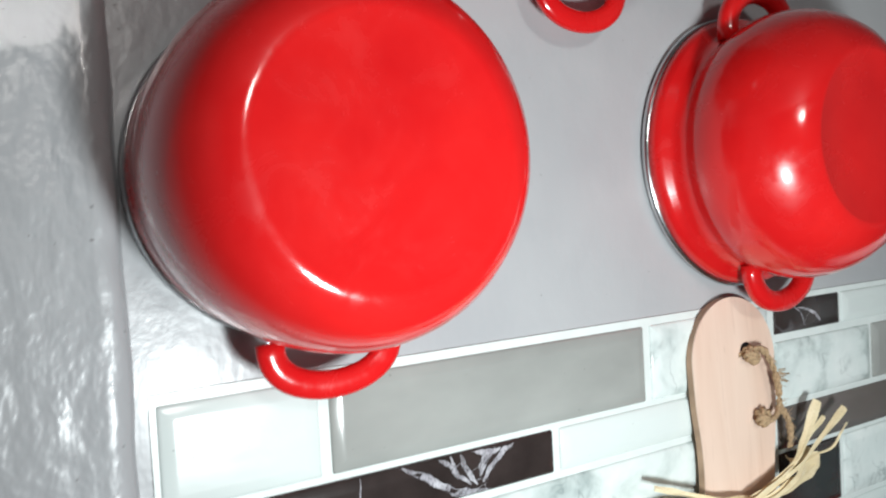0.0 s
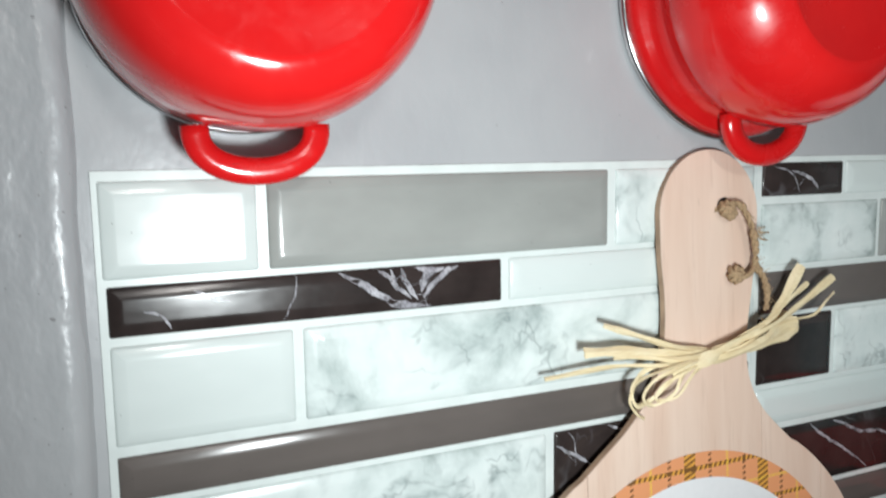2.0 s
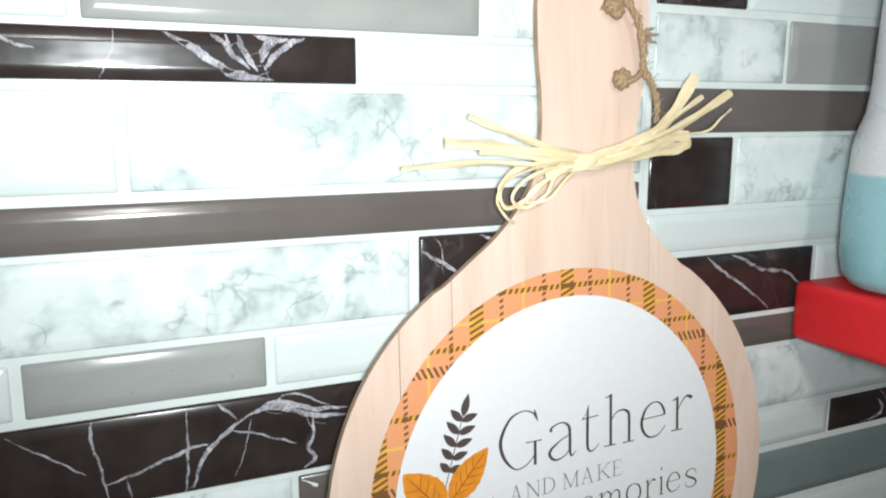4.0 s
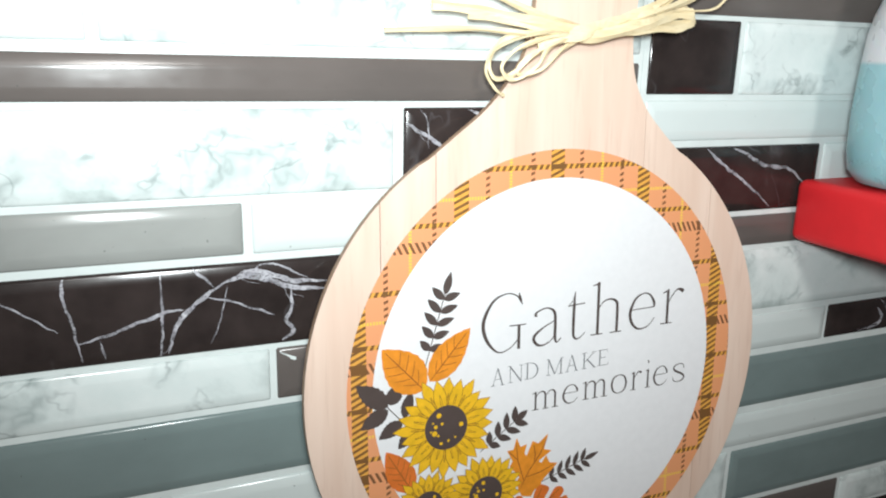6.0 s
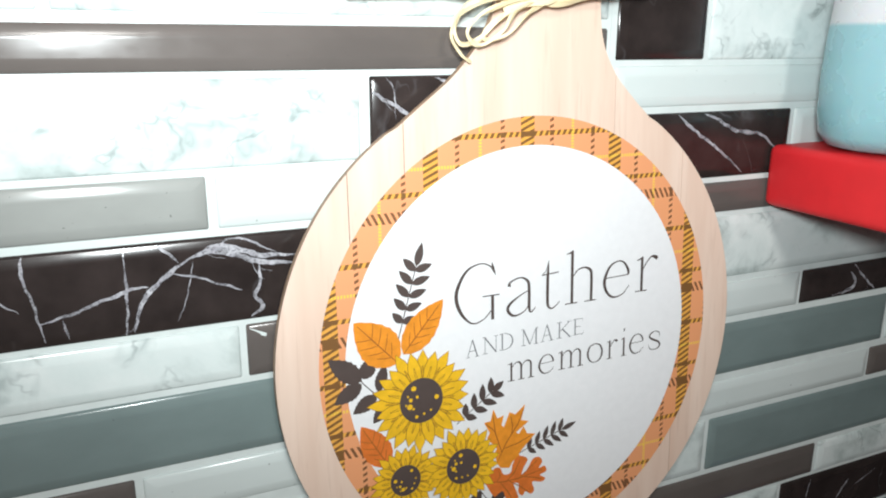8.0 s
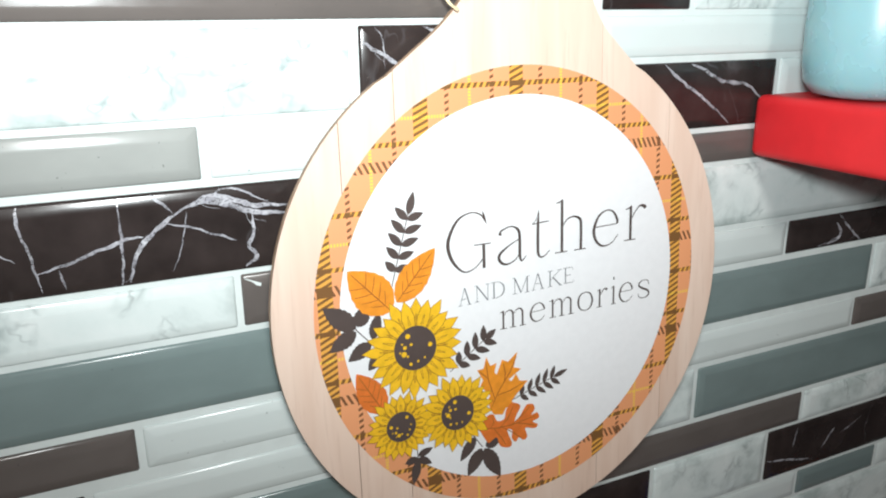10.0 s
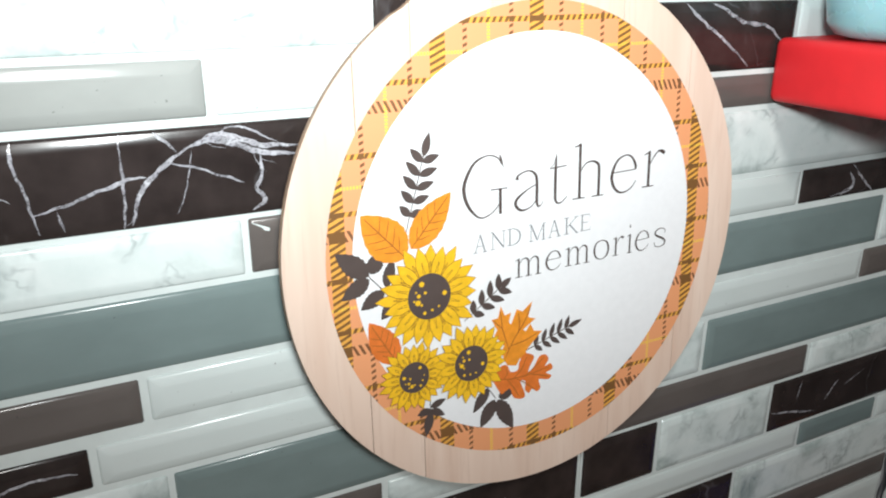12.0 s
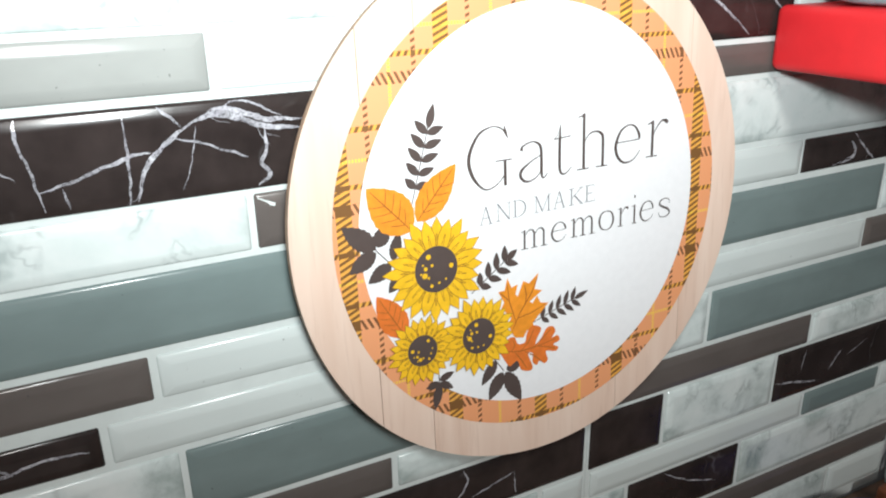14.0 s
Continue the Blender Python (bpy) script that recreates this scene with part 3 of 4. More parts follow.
def board_outline():
    right = smooth_line([(0.0800, 0.1266, 0), (0.0672, 0.1385, 0), (0.0560, 0.1505, 0), (0.0478, 0.1645, 0), (0.0440, 0.1800, 0), (0.0440, 0.2000, 0), (0.0480, 0.2240, 0), (0.0522, 0.2500, 0), (0.0537, 0.2740, 0)], 6)
    left = smooth_line([(-0.0207, 0.2740, 0), (-0.0203, 0.2500, 0), (-0.0183, 0.2240, 0), (-0.0195, 0.2000, 0), (-0.0250, 0.1800, 0), (-0.0345, 0.1655, 0), (-0.0480, 0.1512, 0), (-0.0635, 0.1392, 0), (-0.0790, 0.1272, 0)], 6)
    cap = [(0.0165 + 0.0372 * math.cos(math.pi * i / 36), 0.2740 + 0.0385 * math.sin(math.pi * i / 36)) for i in range(1, 36)]
    out = [(p.x, p.y) for p in right] + cap + [(p.x, p.y) for p in left]
    a0, a1 = math.atan2(0.1272, -0.0790), math.atan2(0.1266, 0.0800) + 2 * math.pi
    n = 110
    for i in range(1, n):
        a = a0 + (a1 - a0) * i / n
        out.append((R * math.cos(a) * (1.0 - 0.012 * math.cos(a) ** 2), R * math.sin(a) * (1.0 + 0.018 * max(0, -math.sin(a)))))
    return out


def plank_mesh(outline, u0, u1):
    """The strip of the board between two seams, 5 mm thick, with softened edges."""
    poly = list(outline)
    for u, sg in ((u0, 1), (u1, -1)):
        cut = []
        for p, q in zip(poly, poly[1:] + poly[:1]):
            a, b = sg * (p[0] - u), sg * (q[0] - u)
            if a >= 0:
                cut.append(p)
            if a * b < 0:
                k = a / (a - b)
                cut.append((p[0] + (q[0] - p[0]) * k, p[1] + (q[1] - p[1]) * k))
        poly = cut
    bm = bmesh.new()
    bm.faces.new([bm.verts.new((x, y, 0)) for x, y in poly])
    edge = [e for e in bm.edges if e.is_boundary]
    geo = bmesh.ops.extrude_edge_only(bm, edges=edge)["geom"]
    low = [v for v in geo if isinstance(v, bmesh.types.BMVert)]
    for v in low:
        v.co.z = -0.0008
    e2 = [e for e in geo if isinstance(e, bmesh.types.BMEdge) and all(v in low for v in e.verts)]
    geo = bmesh.ops.extrude_edge_only(bm, edges=e2)["geom"]
    for v in geo:
        if isinstance(v, bmesh.types.BMVert):
            v.co.z = -0.0050
        if isinstance(v, bmesh.types.BMFace):
            v.material_index = 1
    e3 = [e for e in bm.edges if e.is_boundary]
    bmesh.ops.contextual_create(bm, geom=e3)
    bmesh.ops.recalc_face_normals(bm, faces=bm.faces[:])
    return bm


def ring_mesh(r0, r1, z, tall=1.0, n=128):
    bm = bmesh.new()
    a = [bm.verts.new((r0 * math.cos(t), tall * r0 * math.sin(t), z)) for t in (2 * math.pi * i / n for i in range(n))]
    b = [bm.verts.new((r1 * math.cos(t), tall * r1 * math.sin(t), z)) for t in (2 * math.pi * i / n for i in range(n))]
    for i in range(n):
        bm.faces.new((a[i], b[i], b[(i + 1) % n], a[(i + 1) % n]))
    return bm


def circle(cx, cy, r, n=24, ry=None):
    return [(cx + r * math.cos(2 * math.pi * i / n), cy + (ry or r) * math.sin(2 * math.pi * i / n)) for i in range(n)]


board = thing("cutting_board", BOARD, "round pale wooden board with printed autumn wreath, hung by twine", "cutting board")
OUT = board_outline()
seams = [-0.17, -0.1065, -0.0757, 0.0550, 0.1060, 0.17]
for a, b in zip(seams, seams[1:]):
    part("plank", plank_mesh(OUT, a + 0.0002, b - 0.0002), [WOOD, EDGE], board)
ring = part("plaid_ring", ring_mesh(0.1080, 0.1275, 0.0003, 1.027), PLAID, board, "orange plaid printed border")
ring.location = (0.0010, -0.0006, 0)
part("print_disc", sheet(bmesh.new(), circle(-0.001, -0.0010, 0.1115, 128, 0.1155), 0.0005), PAPER, board, "white printed centre")


# printed letters with serifs: each stroke is a run of (x, y, weight) in the letter's box
LETTERS = {
    "G": [[(0.88, 0.82, 0.3), (0.78, 0.94, 0.45), (0.55, 0.99, 0.38), (0.25, 0.88, 0.8), (0.04, 0.55, 1.15), (0.11, 0.24, 1.05), (0.36, 0.01, 0.5), (0.62, 0.04, 0.36), (0.84, 0.20, 0.36)],
          [(0.83, 0.99, 0.3), (0.86, 0.89, 0.9), (0.915, 0.77, 0.15)], [(0.84, 0.43, 1), (0.84, 0.02, 1)], [(0.62, 0.435, 0.36), (1.0, 0.435, 0.36)]],
    "a": [[(0.10, 0.79, 1.25), (0.15, 0.90, 0.6), (0.48, 0.985, 0.42), (0.73, 0.87, 0.9), (0.78, 0.62, 1), (0.78, 0.22, 1), (0.82, 0.06, 0.6), (0.90, 0.07, 0.4), (1.0, 0.16, 0.25)],
          [(0.76, 0.63, 0.3), (0.42, 0.50, 0.45), (0.11, 0.32, 0.9), (0.06, 0.17, 1), (0.20, 0.035, 0.8), (0.40, 0.02, 0.5), (0.62, 0.10, 0.36), (0.77, 0.24, 0.3)]],
    "t": [[(0.38, 1.0, 0.15), (0.35, 0.80, 0.7), (0.33, 0.66, 1), (0.32, 0.22, 1), (0.36, 0.08, 0.85), (0.52, 0.02, 0.5), (0.76, 0.05, 0.36), (1.0, 0.14, 0.25)],
          [(0.0, 0.715, 0.36), (0.95, 0.74, 0.36)], [(0.02, 0.72, 0.2), (0.24, 0.80, 0.25), (0.38, 0.98, 0.2)]],
    "h": [[(0.22, 0.985, 1), (0.22, 0.02, 1)], [(0.03, 0.935, 0.25), (0.15, 0.95, 0.5), (0.25, 0.99, 0.4)],
          [(0.23, 0.49, 0.3), (0.40, 0.62, 0.42), (0.62, 0.65, 0.55), (0.80, 0.59, 0.95), (0.84, 0.46, 1), (0.84, 0.02, 1)],
          [(0.0, 0.012, 0.36), (0.39, 0.012, 0.36)], [(0.62, 0.012, 0.36), (1.0, 0.012, 0.36)]],
    "e": [[(0.07, 0.56, 0.32), (0.93, 0.585, 0.32)],
          [(0.93, 0.585, 0.7), (0.92, 0.72, 0.95), (0.76, 0.93, 0.6), (0.52, 0.99, 0.42), (0.22, 0.86, 0.75), (0.04, 0.52, 1.1), (0.09, 0.24, 1), (0.28, 0.05, 0.75), (0.5, 0.01, 0.5), (0.75, 0.08, 0.36), (0.97, 0.28, 0.25)]],
    "r": [[(0.27, 0.97, 1), (0.27, 0.02, 1)], [(0.04, 0.90, 0.25), (0.18, 0.93, 0.5), (0.31, 0.99, 0.4)], [(0.0, 0.015, 0.36), (0.50, 0.015, 0.36)],
          [(0.29, 0.60, 0.3), (0.45, 0.80, 0.42), (0.66, 0.96, 0.55), (0.84, 0.94, 1.2), (0.93, 0.88, 1.15)]],
    "m": [[(0.13, 0.97, 1), (0.13, 0.02, 1)], [(0.0, 0.90, 0.25), (0.08, 0.93, 0.5), (0.15, 0.99, 0.4)],
          [(0.14, 0.68, 0.3), (0.26, 0.91, 0.45), (0.40, 0.96, 0.7), (0.49, 0.82, 1), (0.50, 0.6, 1), (0.50, 0.02, 1)],
          [(0.51, 0.68, 0.3), (0.63, 0.91, 0.45), (0.77, 0.96, 0.7), (0.86, 0.82, 1), (0.87, 0.6, 1), (0.87, 0.02, 1)],
          [(0.0, 0.02, 0.4), (0.26, 0.02, 0.4)], [(0.38, 0.02, 0.4), (0.62, 0.02, 0.4)], [(0.75, 0.02, 0.4), (1.0, 0.02, 0.4)]],
    "o": [[(0.5, 0.985, 0.42), (0.17, 0.86, 0.8), (0.03, 0.5, 1.1), (0.17, 0.14, 0.8), (0.5, 0.015, 0.42), (0.83, 0.14, 0.8), (0.97, 0.5, 1.1), (0.83, 0.86, 0.8), (0.5, 0.985, 0.42)]],
    "i": [[(0.5, 0.65, 1), (0.5, 0.02, 1)], [(0.0, 0.60, 0.25), (0.3, 0.625, 0.5), (0.6, 0.655, 0.4)], [(0.0, 0.012, 0.4), (1.0, 0.012, 0.4)], [(0.38, 0.94, 1.5), (0.62, 0.94, 1.5)]],
    "s": [[(0.90, 0.70, 0.25), (0.84, 0.90, 0.5), (0.5, 0.985, 0.42), (0.17, 0.88, 0.75), (0.11, 0.70, 0.95), (0.40, 0.55, 1.1), (0.75, 0.42, 1.1), (0.93, 0.25, 0.95), (0.80, 0.08, 0.7), (0.5, 0.015, 0.42), (0.14, 0.09, 0.45), (0.04, 0.31, 0.25)]],
    "A": [[(0.5, 1.0, 0.5), (0.14, 0.02, 0.5)], [(0.5, 1.0, 1), (0.85, 0.02, 1)], [(0.26, 0.36, 0.45), (0.73, 0.36, 0.45)], [(0.0, 0.02, 0.45), (0.30, 0.02, 0.45)], [(0.68, 0.02, 0.45), (1.0, 0.02, 0.45)]],
    "N": [[(0.16, 0.98, 0.5), (0.16, 0.02, 0.5)], [(0.14, 0.98, 1), (0.88, 0.02, 1)], [(0.88, 0.98, 0.5), (0.88, 0.02, 0.5)], [(0.0, 0.02, 0.45), (0.32, 0.02, 0.45)], [(0.0, 0.98, 0.45), (0.18, 0.98, 0.45)], [(0.74, 0.98, 0.45), (1.0, 0.98, 0.45)]],
    "D": [[(0.2, 0.98, 1), (0.2, 0.02, 1)], [(0.0, 0.98, 0.45), (0.50, 0.98, 0.45), (0.86, 0.80, 0.9), (0.98, 0.5, 1.1), (0.86, 0.20, 0.9), (0.50, 0.02, 0.45), (0.0, 0.02, 0.45)]],
    "M": [[(0.13, 0.98, 0.5), (0.13, 0.02, 0.5)], [(0.13, 0.98, 1), (0.5, 0.04, 1)], [(0.5, 0.04, 0.5), (0.87, 0.98, 0.5)], [(0.87, 0.98, 1), (0.87, 0.02, 1)], [(0.0, 0.02, 0.45), (0.26, 0.02, 0.45)], [(0.74, 0.02, 0.45), (1.0, 0.02, 0.45)], [(0.0, 0.98, 0.45), (0.14, 0.98, 0.45)], [(0.86, 0.98, 0.45), (1.0, 0.98, 0.45)]],
    "K": [[(0.18, 0.98, 1), (0.18, 0.02, 1)], [(0.2, 0.40, 0.5), (0.86, 0.98, 0.5)], [(0.38, 0.56, 1), (0.90, 0.02, 1)], [(0.0, 0.02, 0.45), (0.36, 0.02, 0.45)], [(0.0, 0.98, 0.45), (0.36, 0.98, 0.45)], [(0.70, 0.98, 0.45), (1.0, 0.98, 0.45)], [(0.78, 0.02, 0.45), (1.0, 0.02, 0.45)]],
    "E": [[(0.2, 0.98, 1), (0.2, 0.02, 1)], [(0.0, 0.98, 0.45), (0.88, 0.98, 0.45), (0.90, 0.82, 0.3)], [(0.2, 0.51, 0.45), (0.70, 0.51, 0.45)], [(0.0, 0.02, 0.45), (0.95, 0.02, 0.45), (1.0, 0.20, 0.3)]],
}


def pen(bm, pts, stem, z):
    """A flat stroke of ink whose width follows the weights."""
    if len(pts) > 3:
        line = smooth_line(pts, 7)
    else:
        line = [Vector(p) for p in pts]
    rows = []
    for i, p in enumerate(line):
        d = line[min(i + 1, len(line) - 1)] - line[max(i - 1, 0)]
        d = Vector((d.x, d.y)).normalized()
        w = max(0.1, p.z) * stem / 2
        rows.append((bm.verts.new((p.x - d.y * w, p.y + d.x * w, z)), bm.verts.new((p.x + d.y * w, p.y - d.x * w, z))))
    for (a, b), (c, d) in zip(rows, rows[1:]):
        bm.faces.new((a, b, d, c))


def word(letters, mat, stem):
    """Letters as (character, left, right, base, top) on the board."""
    for char, a, b, v0, v1 in letters:
        bm = bmesh.new()
        for n, stroke in enumerate(LETTERS[char]):
            pen(bm, [(a + (b - a) * x, v0 + (v1 - v0) * y, w) for x, y, w in stroke], stem, 0.00080 + 0.00002 * n)
        bm.normal_update()
        for f in bm.faces:
            if f.normal.z < 0:
                f.normal_flip()
        part("lettering", bm, mat, board)


word([("G", -0.0490, -0.0212, 0.0178, 0.0517), ("a", -0.0170, 0.0022, 0.0182, 0.0408), ("t", 0.0064, 0.0184, 0.0189, 0.0484), ("h", 0.0222, 0.0440, 0.0202, 0.0526), ("e", 0.0493, 0.0687, 0.0200, 0.0425), ("r", 0.0729, 0.0903, 0.0212, 0.0432)], INK, 0.00185)
word([("A", -0.0428, -0.0342, -0.0018, 0.0085), ("N", -0.0322, -0.0224, -0.0013, 0.0088), ("D", -0.0213, -0.0127, -0.0007, 0.0090), ("M", -0.0072, 0.0042, -0.0005, 0.0095), ("A", 0.0056, 0.0146, -0.0002, 0.0099), ("K", 0.0168, 0.0270, 0.0001, 0.0101), ("E", 0.0281, 0.0357, 0.0005, 0.0104)], GREYINK, 0.00076)
word([("m", -0.0160, 0.0016, -0.0206, -0.0092), ("e", 0.0046, 0.0152, -0.0200, -0.0084), ("m", 0.0182, 0.0358, -0.0195, -0.0080), ("o", 0.0387, 0.0498, -0.0192, -0.0070), ("r", 0.0528, 0.0612, -0.0187, -0.0069), ("i", 0.0638, 0.0675, -0.0186, -0.0006), ("e", 0.0700, 0.0808, -0.0186, -0.0060), ("s", 0.0845, 0.0943, -0.0185, -0.0062)], INK, 0.00120)


# printed leaves and flowers, each a flat piece of ink on the disc
def leaf_shape(base, tip, width, teeth=0.0, n=14):
    b, t = Vector(base), Vector(tip)
    d, pts = t - b, []
    s = Vector((-d.y, d.x)).normalized()
    for side in (1, -1):
        for i in range(n + 1):
            k = i / n if side == 1 else 1 - i / n
            w = width / 2 * math.sin(math.pi * k ** 0.8) ** 0.85 * (1 + teeth * (i % 2))
            q = b + d * k + s * (side * w)
            if (side == 1 or 0 < i < n):
                pts.append((q.x, q.y))
    return pts


def leaf(name, base, tip, width, mat, z, veins=0, label="", teeth=0.0):
    ob = part(name, sheet(bmesh.new(), leaf_shape(base, tip, width, teeth), z), mat, board, label)
    if veins:
        bm, b, t = bmesh.new(), Vector(base), Vector(tip)
        d = t - b
        s = Vector((-d.y, d.x)).normalized()
        strip(bm, [tuple(b + d * k) for k in (0, 0.3, 0.6, 0.92)], 0.0007, z + 0.0001)
        for i in range(veins):
            k = 0.15 + 0.6 * i / veins
            for sg in (1, -1):
                p0 = b + d * k
                p2 = p0 + d * 0.17 + s * (sg * width * 0.38 * math.sin(math.pi * (k + 0.1)))
                strip(bm, [tuple(p0), tuple((p0 + p2) / 2 - d * 0.01), tuple(p2)], 0.0005, z + 0.0001)
        part("leaf_veining", bm, VEIN, ob)
    return ob


def sprig(points, leaves, z, name="leaf_sprig"):
    """Dark leaflets on a thin stem: one printed piece."""
    bm = bmesh.new()
    strip(bm, points, 0.0006, z - 0.0001, 0.8)
    for n, (base, tip, w) in enumerate(leaves):
        sheet(bm, leaf_shape(base, tip, w, 0.12 if w > 0.006 else 0.0), z + 0.00003 * n)
    return part(name, bm, INK, board, "dark brown printed leaves")


def fern(base, tip, pairs, length, width, z, spread=0.75, first=0.25):
    b, t = Vector(base), Vector(tip)
    d = t - b
    s = Vector((-d.y, d.x)).normalized()
    f, out = d.normalized(), []
    for i in range(pairs):
        p = b + d * (first + (0.72 - first) * i / max(1, pairs - 1))
        for sg in (1, -1):
            q = p + (s * sg * spread + f * 0.62) * length * (0.85 + 0.25 * math.sin(3 * i / pairs))
            out.append((tuple(p), tuple(q), width))
    out.append((tuple(b + d * 0.77), tip, width * 1.05))
    return sprig([base, tuple(b + d * 0.5), tip], out, z)


def star_leaf(pts, z, mat, label, veins, soft=False):
    if soft:
        pts = [(p.x, p.y) for p in smooth_line([(x, y, 0) for x, y in pts + pts[:1]], 5)[:-1]]
    ob = part("leaf_print", sheet(bmesh.new(), pts, z), mat, board, label)
    bm = bmesh.new()
    for v in veins:
        strip(bm, v, 0.0007, z + 0.0001)
    part("leaf_veining", bm, VEIN, ob)


def sunflower(cx, cy, r, rc, z, n, turn):
    """Two rings of pointed petals round a dark seed disc."""
    back, front = bmesh.new(), bmesh.new()
    for ring, (k, off) in enumerate(((1.0, 0.5), (0.93, 0.0))):
        for i in range(n):
            a = turn + 2 * math.pi * (i + off) / n
            ln = r * k * (1 + 0.05 * math.sin(i * 2.7 + ring))
            d, s = Vector((math.cos(a), math.sin(a))), Vector((-math.sin(a), math.cos(a)))
            for bm, grow, dz in ((back, 0.00045, 0), (front, 0, 0.00006)):
                w = 2.6 * rc / n * 1.32 + grow
                pts = [d * (rc * 0.7) + s * w * 0.7, d * (rc + 0.35 * (ln - rc)) + s * w, d * (rc + 0.7 * (ln - rc)) + s * w * 0.72, d * (ln + grow), d * (rc + 0.7 * (ln - rc)) - s * w * 0.72, d * (rc + 0.35 * (ln - rc)) - s * w, d * (rc * 0.7) - s * w * 0.7]
                sheet(bm, [(cx + p.x, cy + p.y) for p in pts], z + ring * 0.00016 + dz)
            for sg in (1, -1):
                p0, p1 = d * (rc * 1.05) + s * sg * 0.0006, d * (rc + 0.45 * (ln - rc)) + s * sg * 0.0002
                strip(back, [(cx + p0.x, cy + p0.y), (cx + p1.x, cy + p1.y)], 0.0004, z + 0.00032)
    ob = part("sunflower_print", front, YELLOW, board, "yellow sunflower print")
    part("petal_outline", back, OUTLINE, ob)
    part("seed_disc", sheet(bmesh.new(), circle(cx, cy, rc, 40, rc * 1.02), z + 0.0004), INK, ob, "dark brown seed disc")
    dots = bmesh.new()
    for q, (dx, dy, k) in enumerate(((-0.35, 0.6, 0.12), (-0.5, 0.1, 0.09), (-0.55, -0.2, 0.13), (-0.38, -0.32, 0.06), (-0.2, 0.2, 0.07), (0.7, 0.05, 0.11), (-0.25, -0.7, 0.08), (0.1, -0.62, 0.06), (-0.72, -0.1, 0.05), (-0.62, 0.28, 0.05), (0.42, -0.5, 0.05))):
        dx, dy = dx * math.cos(turn * 3 - 0.6) - dy * math.sin(turn * 3 - 0.6), dx * math.sin(turn * 3 - 0.6) + dy * math.cos(turn * 3 - 0.6)
        sheet(dots, circle(cx + dx * rc, cy + dy * rc, rc * k, 10), z + 0.0005)
    part("seed_pattern", dots, YELLOW, ob)
    return ob


# dark leaf groups first, then coloured leaves, then the flowers on top
fern((-0.0830, 0.0140), (-0.0675, 0.0670), 5, 0.0084, 0.0045, 0.0009, 1.0, 0.20)
sprig([(-0.092, -0.018), (-0.1034, -0.0052), (-0.106, 0.0)], [((-0.1040, -0.0040), (-0.1215, 0.0105), 0.0105), ((-0.1030, -0.0030), (-0.0970, 0.0085), 0.0085), ((-0.1040, -0.0055), (-0.1195, -0.0145), 0.0085), ((-0.0950, -0.0115), (-0.0905, 0.0035), 0.0065), ((-0.0960, -0.0135), (-0.1095, -0.0215), 0.0080), ((-0.0900, -0.0200), (-0.0985, -0.0290), 0.007)], 0.0009)
fern((-0.0490, -0.0400), (-0.0190, -0.0195), 4, 0.0088, 0.0042, 0.0009, 0.85, 0.18)
fern((-0.0120, -0.0680), (0.0310, -0.0550), 5, 0.0080, 0.0032, 0.0009, 0.85, 0.22)
sprig([(-0.038, -0.080), (-0.0292, -0.0930)], [((-0.0340, -0.0850), (-0.0445, -0.0985), 0.0068), ((-0.0300, -0.0935), (-0.0398, -0.1095), 0.0085), ((-0.0282, -0.0940), (-0.0175, -0.1155), 0.0092), ((-0.0275, -0.0925), (-0.0165, -0.0900), 0.0070)], 0.0009)
sprig([(-0.0720, -0.078), (-0.0715, -0.0900), (-0.0735, -0.100)], [((-0.0715, -0.0875), (-0.0620, -0.0845), 0.0046), ((-0.0715, -0.0890), (-0.0800, -0.0905), 0.0048), ((-0.0715, -0.0890), (-0.0630, -0.0945), 0.0048), ((-0.0715, -0.0900), (-0.0750, -0.1050), 0.0058)], 0.0009)
leaf("leaf_print", (-0.0832, 0.0025), (-0.1070, 0.0285), 0.0215, ORANGE, 0.0010, 4, "orange printed leaf", 0.06)
leaf("leaf_print", (-0.0800, 0.0070), (-0.0560, 0.0345), 0.0170, ORANGE, 0.0010, 4, "orange printed leaf", 0.06)
leaf("leaf_print", (-0.0905, -0.0560), (-0.1055, -0.0295), 0.0155, RUST, 0.0010, 4, "rust printed leaf", 0.06)
star_leaf([(-0.0239, -0.0693), (-0.0251, -0.0629), (-0.0235, -0.0607), (-0.0300, -0.0529), (-0.0281, -0.0498), (-0.0318, -0.0428), (-0.0276, -0.0426), (-0.0257, -0.0357), (-0.0231, -0.0418), (-0.0189, -0.0408), (-0.0204, -0.0465), (-0.0189, -0.0482), (-0.0151, -0.0395), (-0.0112, -0.0417), (-0.0046, -0.0366), (-0.0073, -0.0460), (-0.0021, -0.0478), (-0.0107, -0.0531), (-0.0088, -0.0546), (-0.0057, -0.0503), (-0.0032, -0.0554), (0.0024, -0.0566), (-0.0043, -0.0628), (-0.0087, -0.0670), (-0.0079, -0.0701), (-0.0130, -0.0711), (-0.0153, -0.0749), (-0.0212, -0.0735)], 0.0010, ORANGE, "orange printed maple leaf",
          [[(-0.0228, -0.0681), (-0.0173, -0.0582), (-0.0096, -0.0480), (-0.0054, -0.0393)], [(-0.0204, -0.0636), (-0.0246, -0.0505), (-0.0261, -0.0387)], [(-0.0193, -0.0617), (-0.0095, -0.0602), (0.0004, -0.0569)], [(-0.0139, -0.0543), (-0.0131, -0.0484), (-0.0143, -0.0421)], [(-0.0250, -0.0494), (-0.0280, -0.0463), (-0.0307, -0.0437)]])
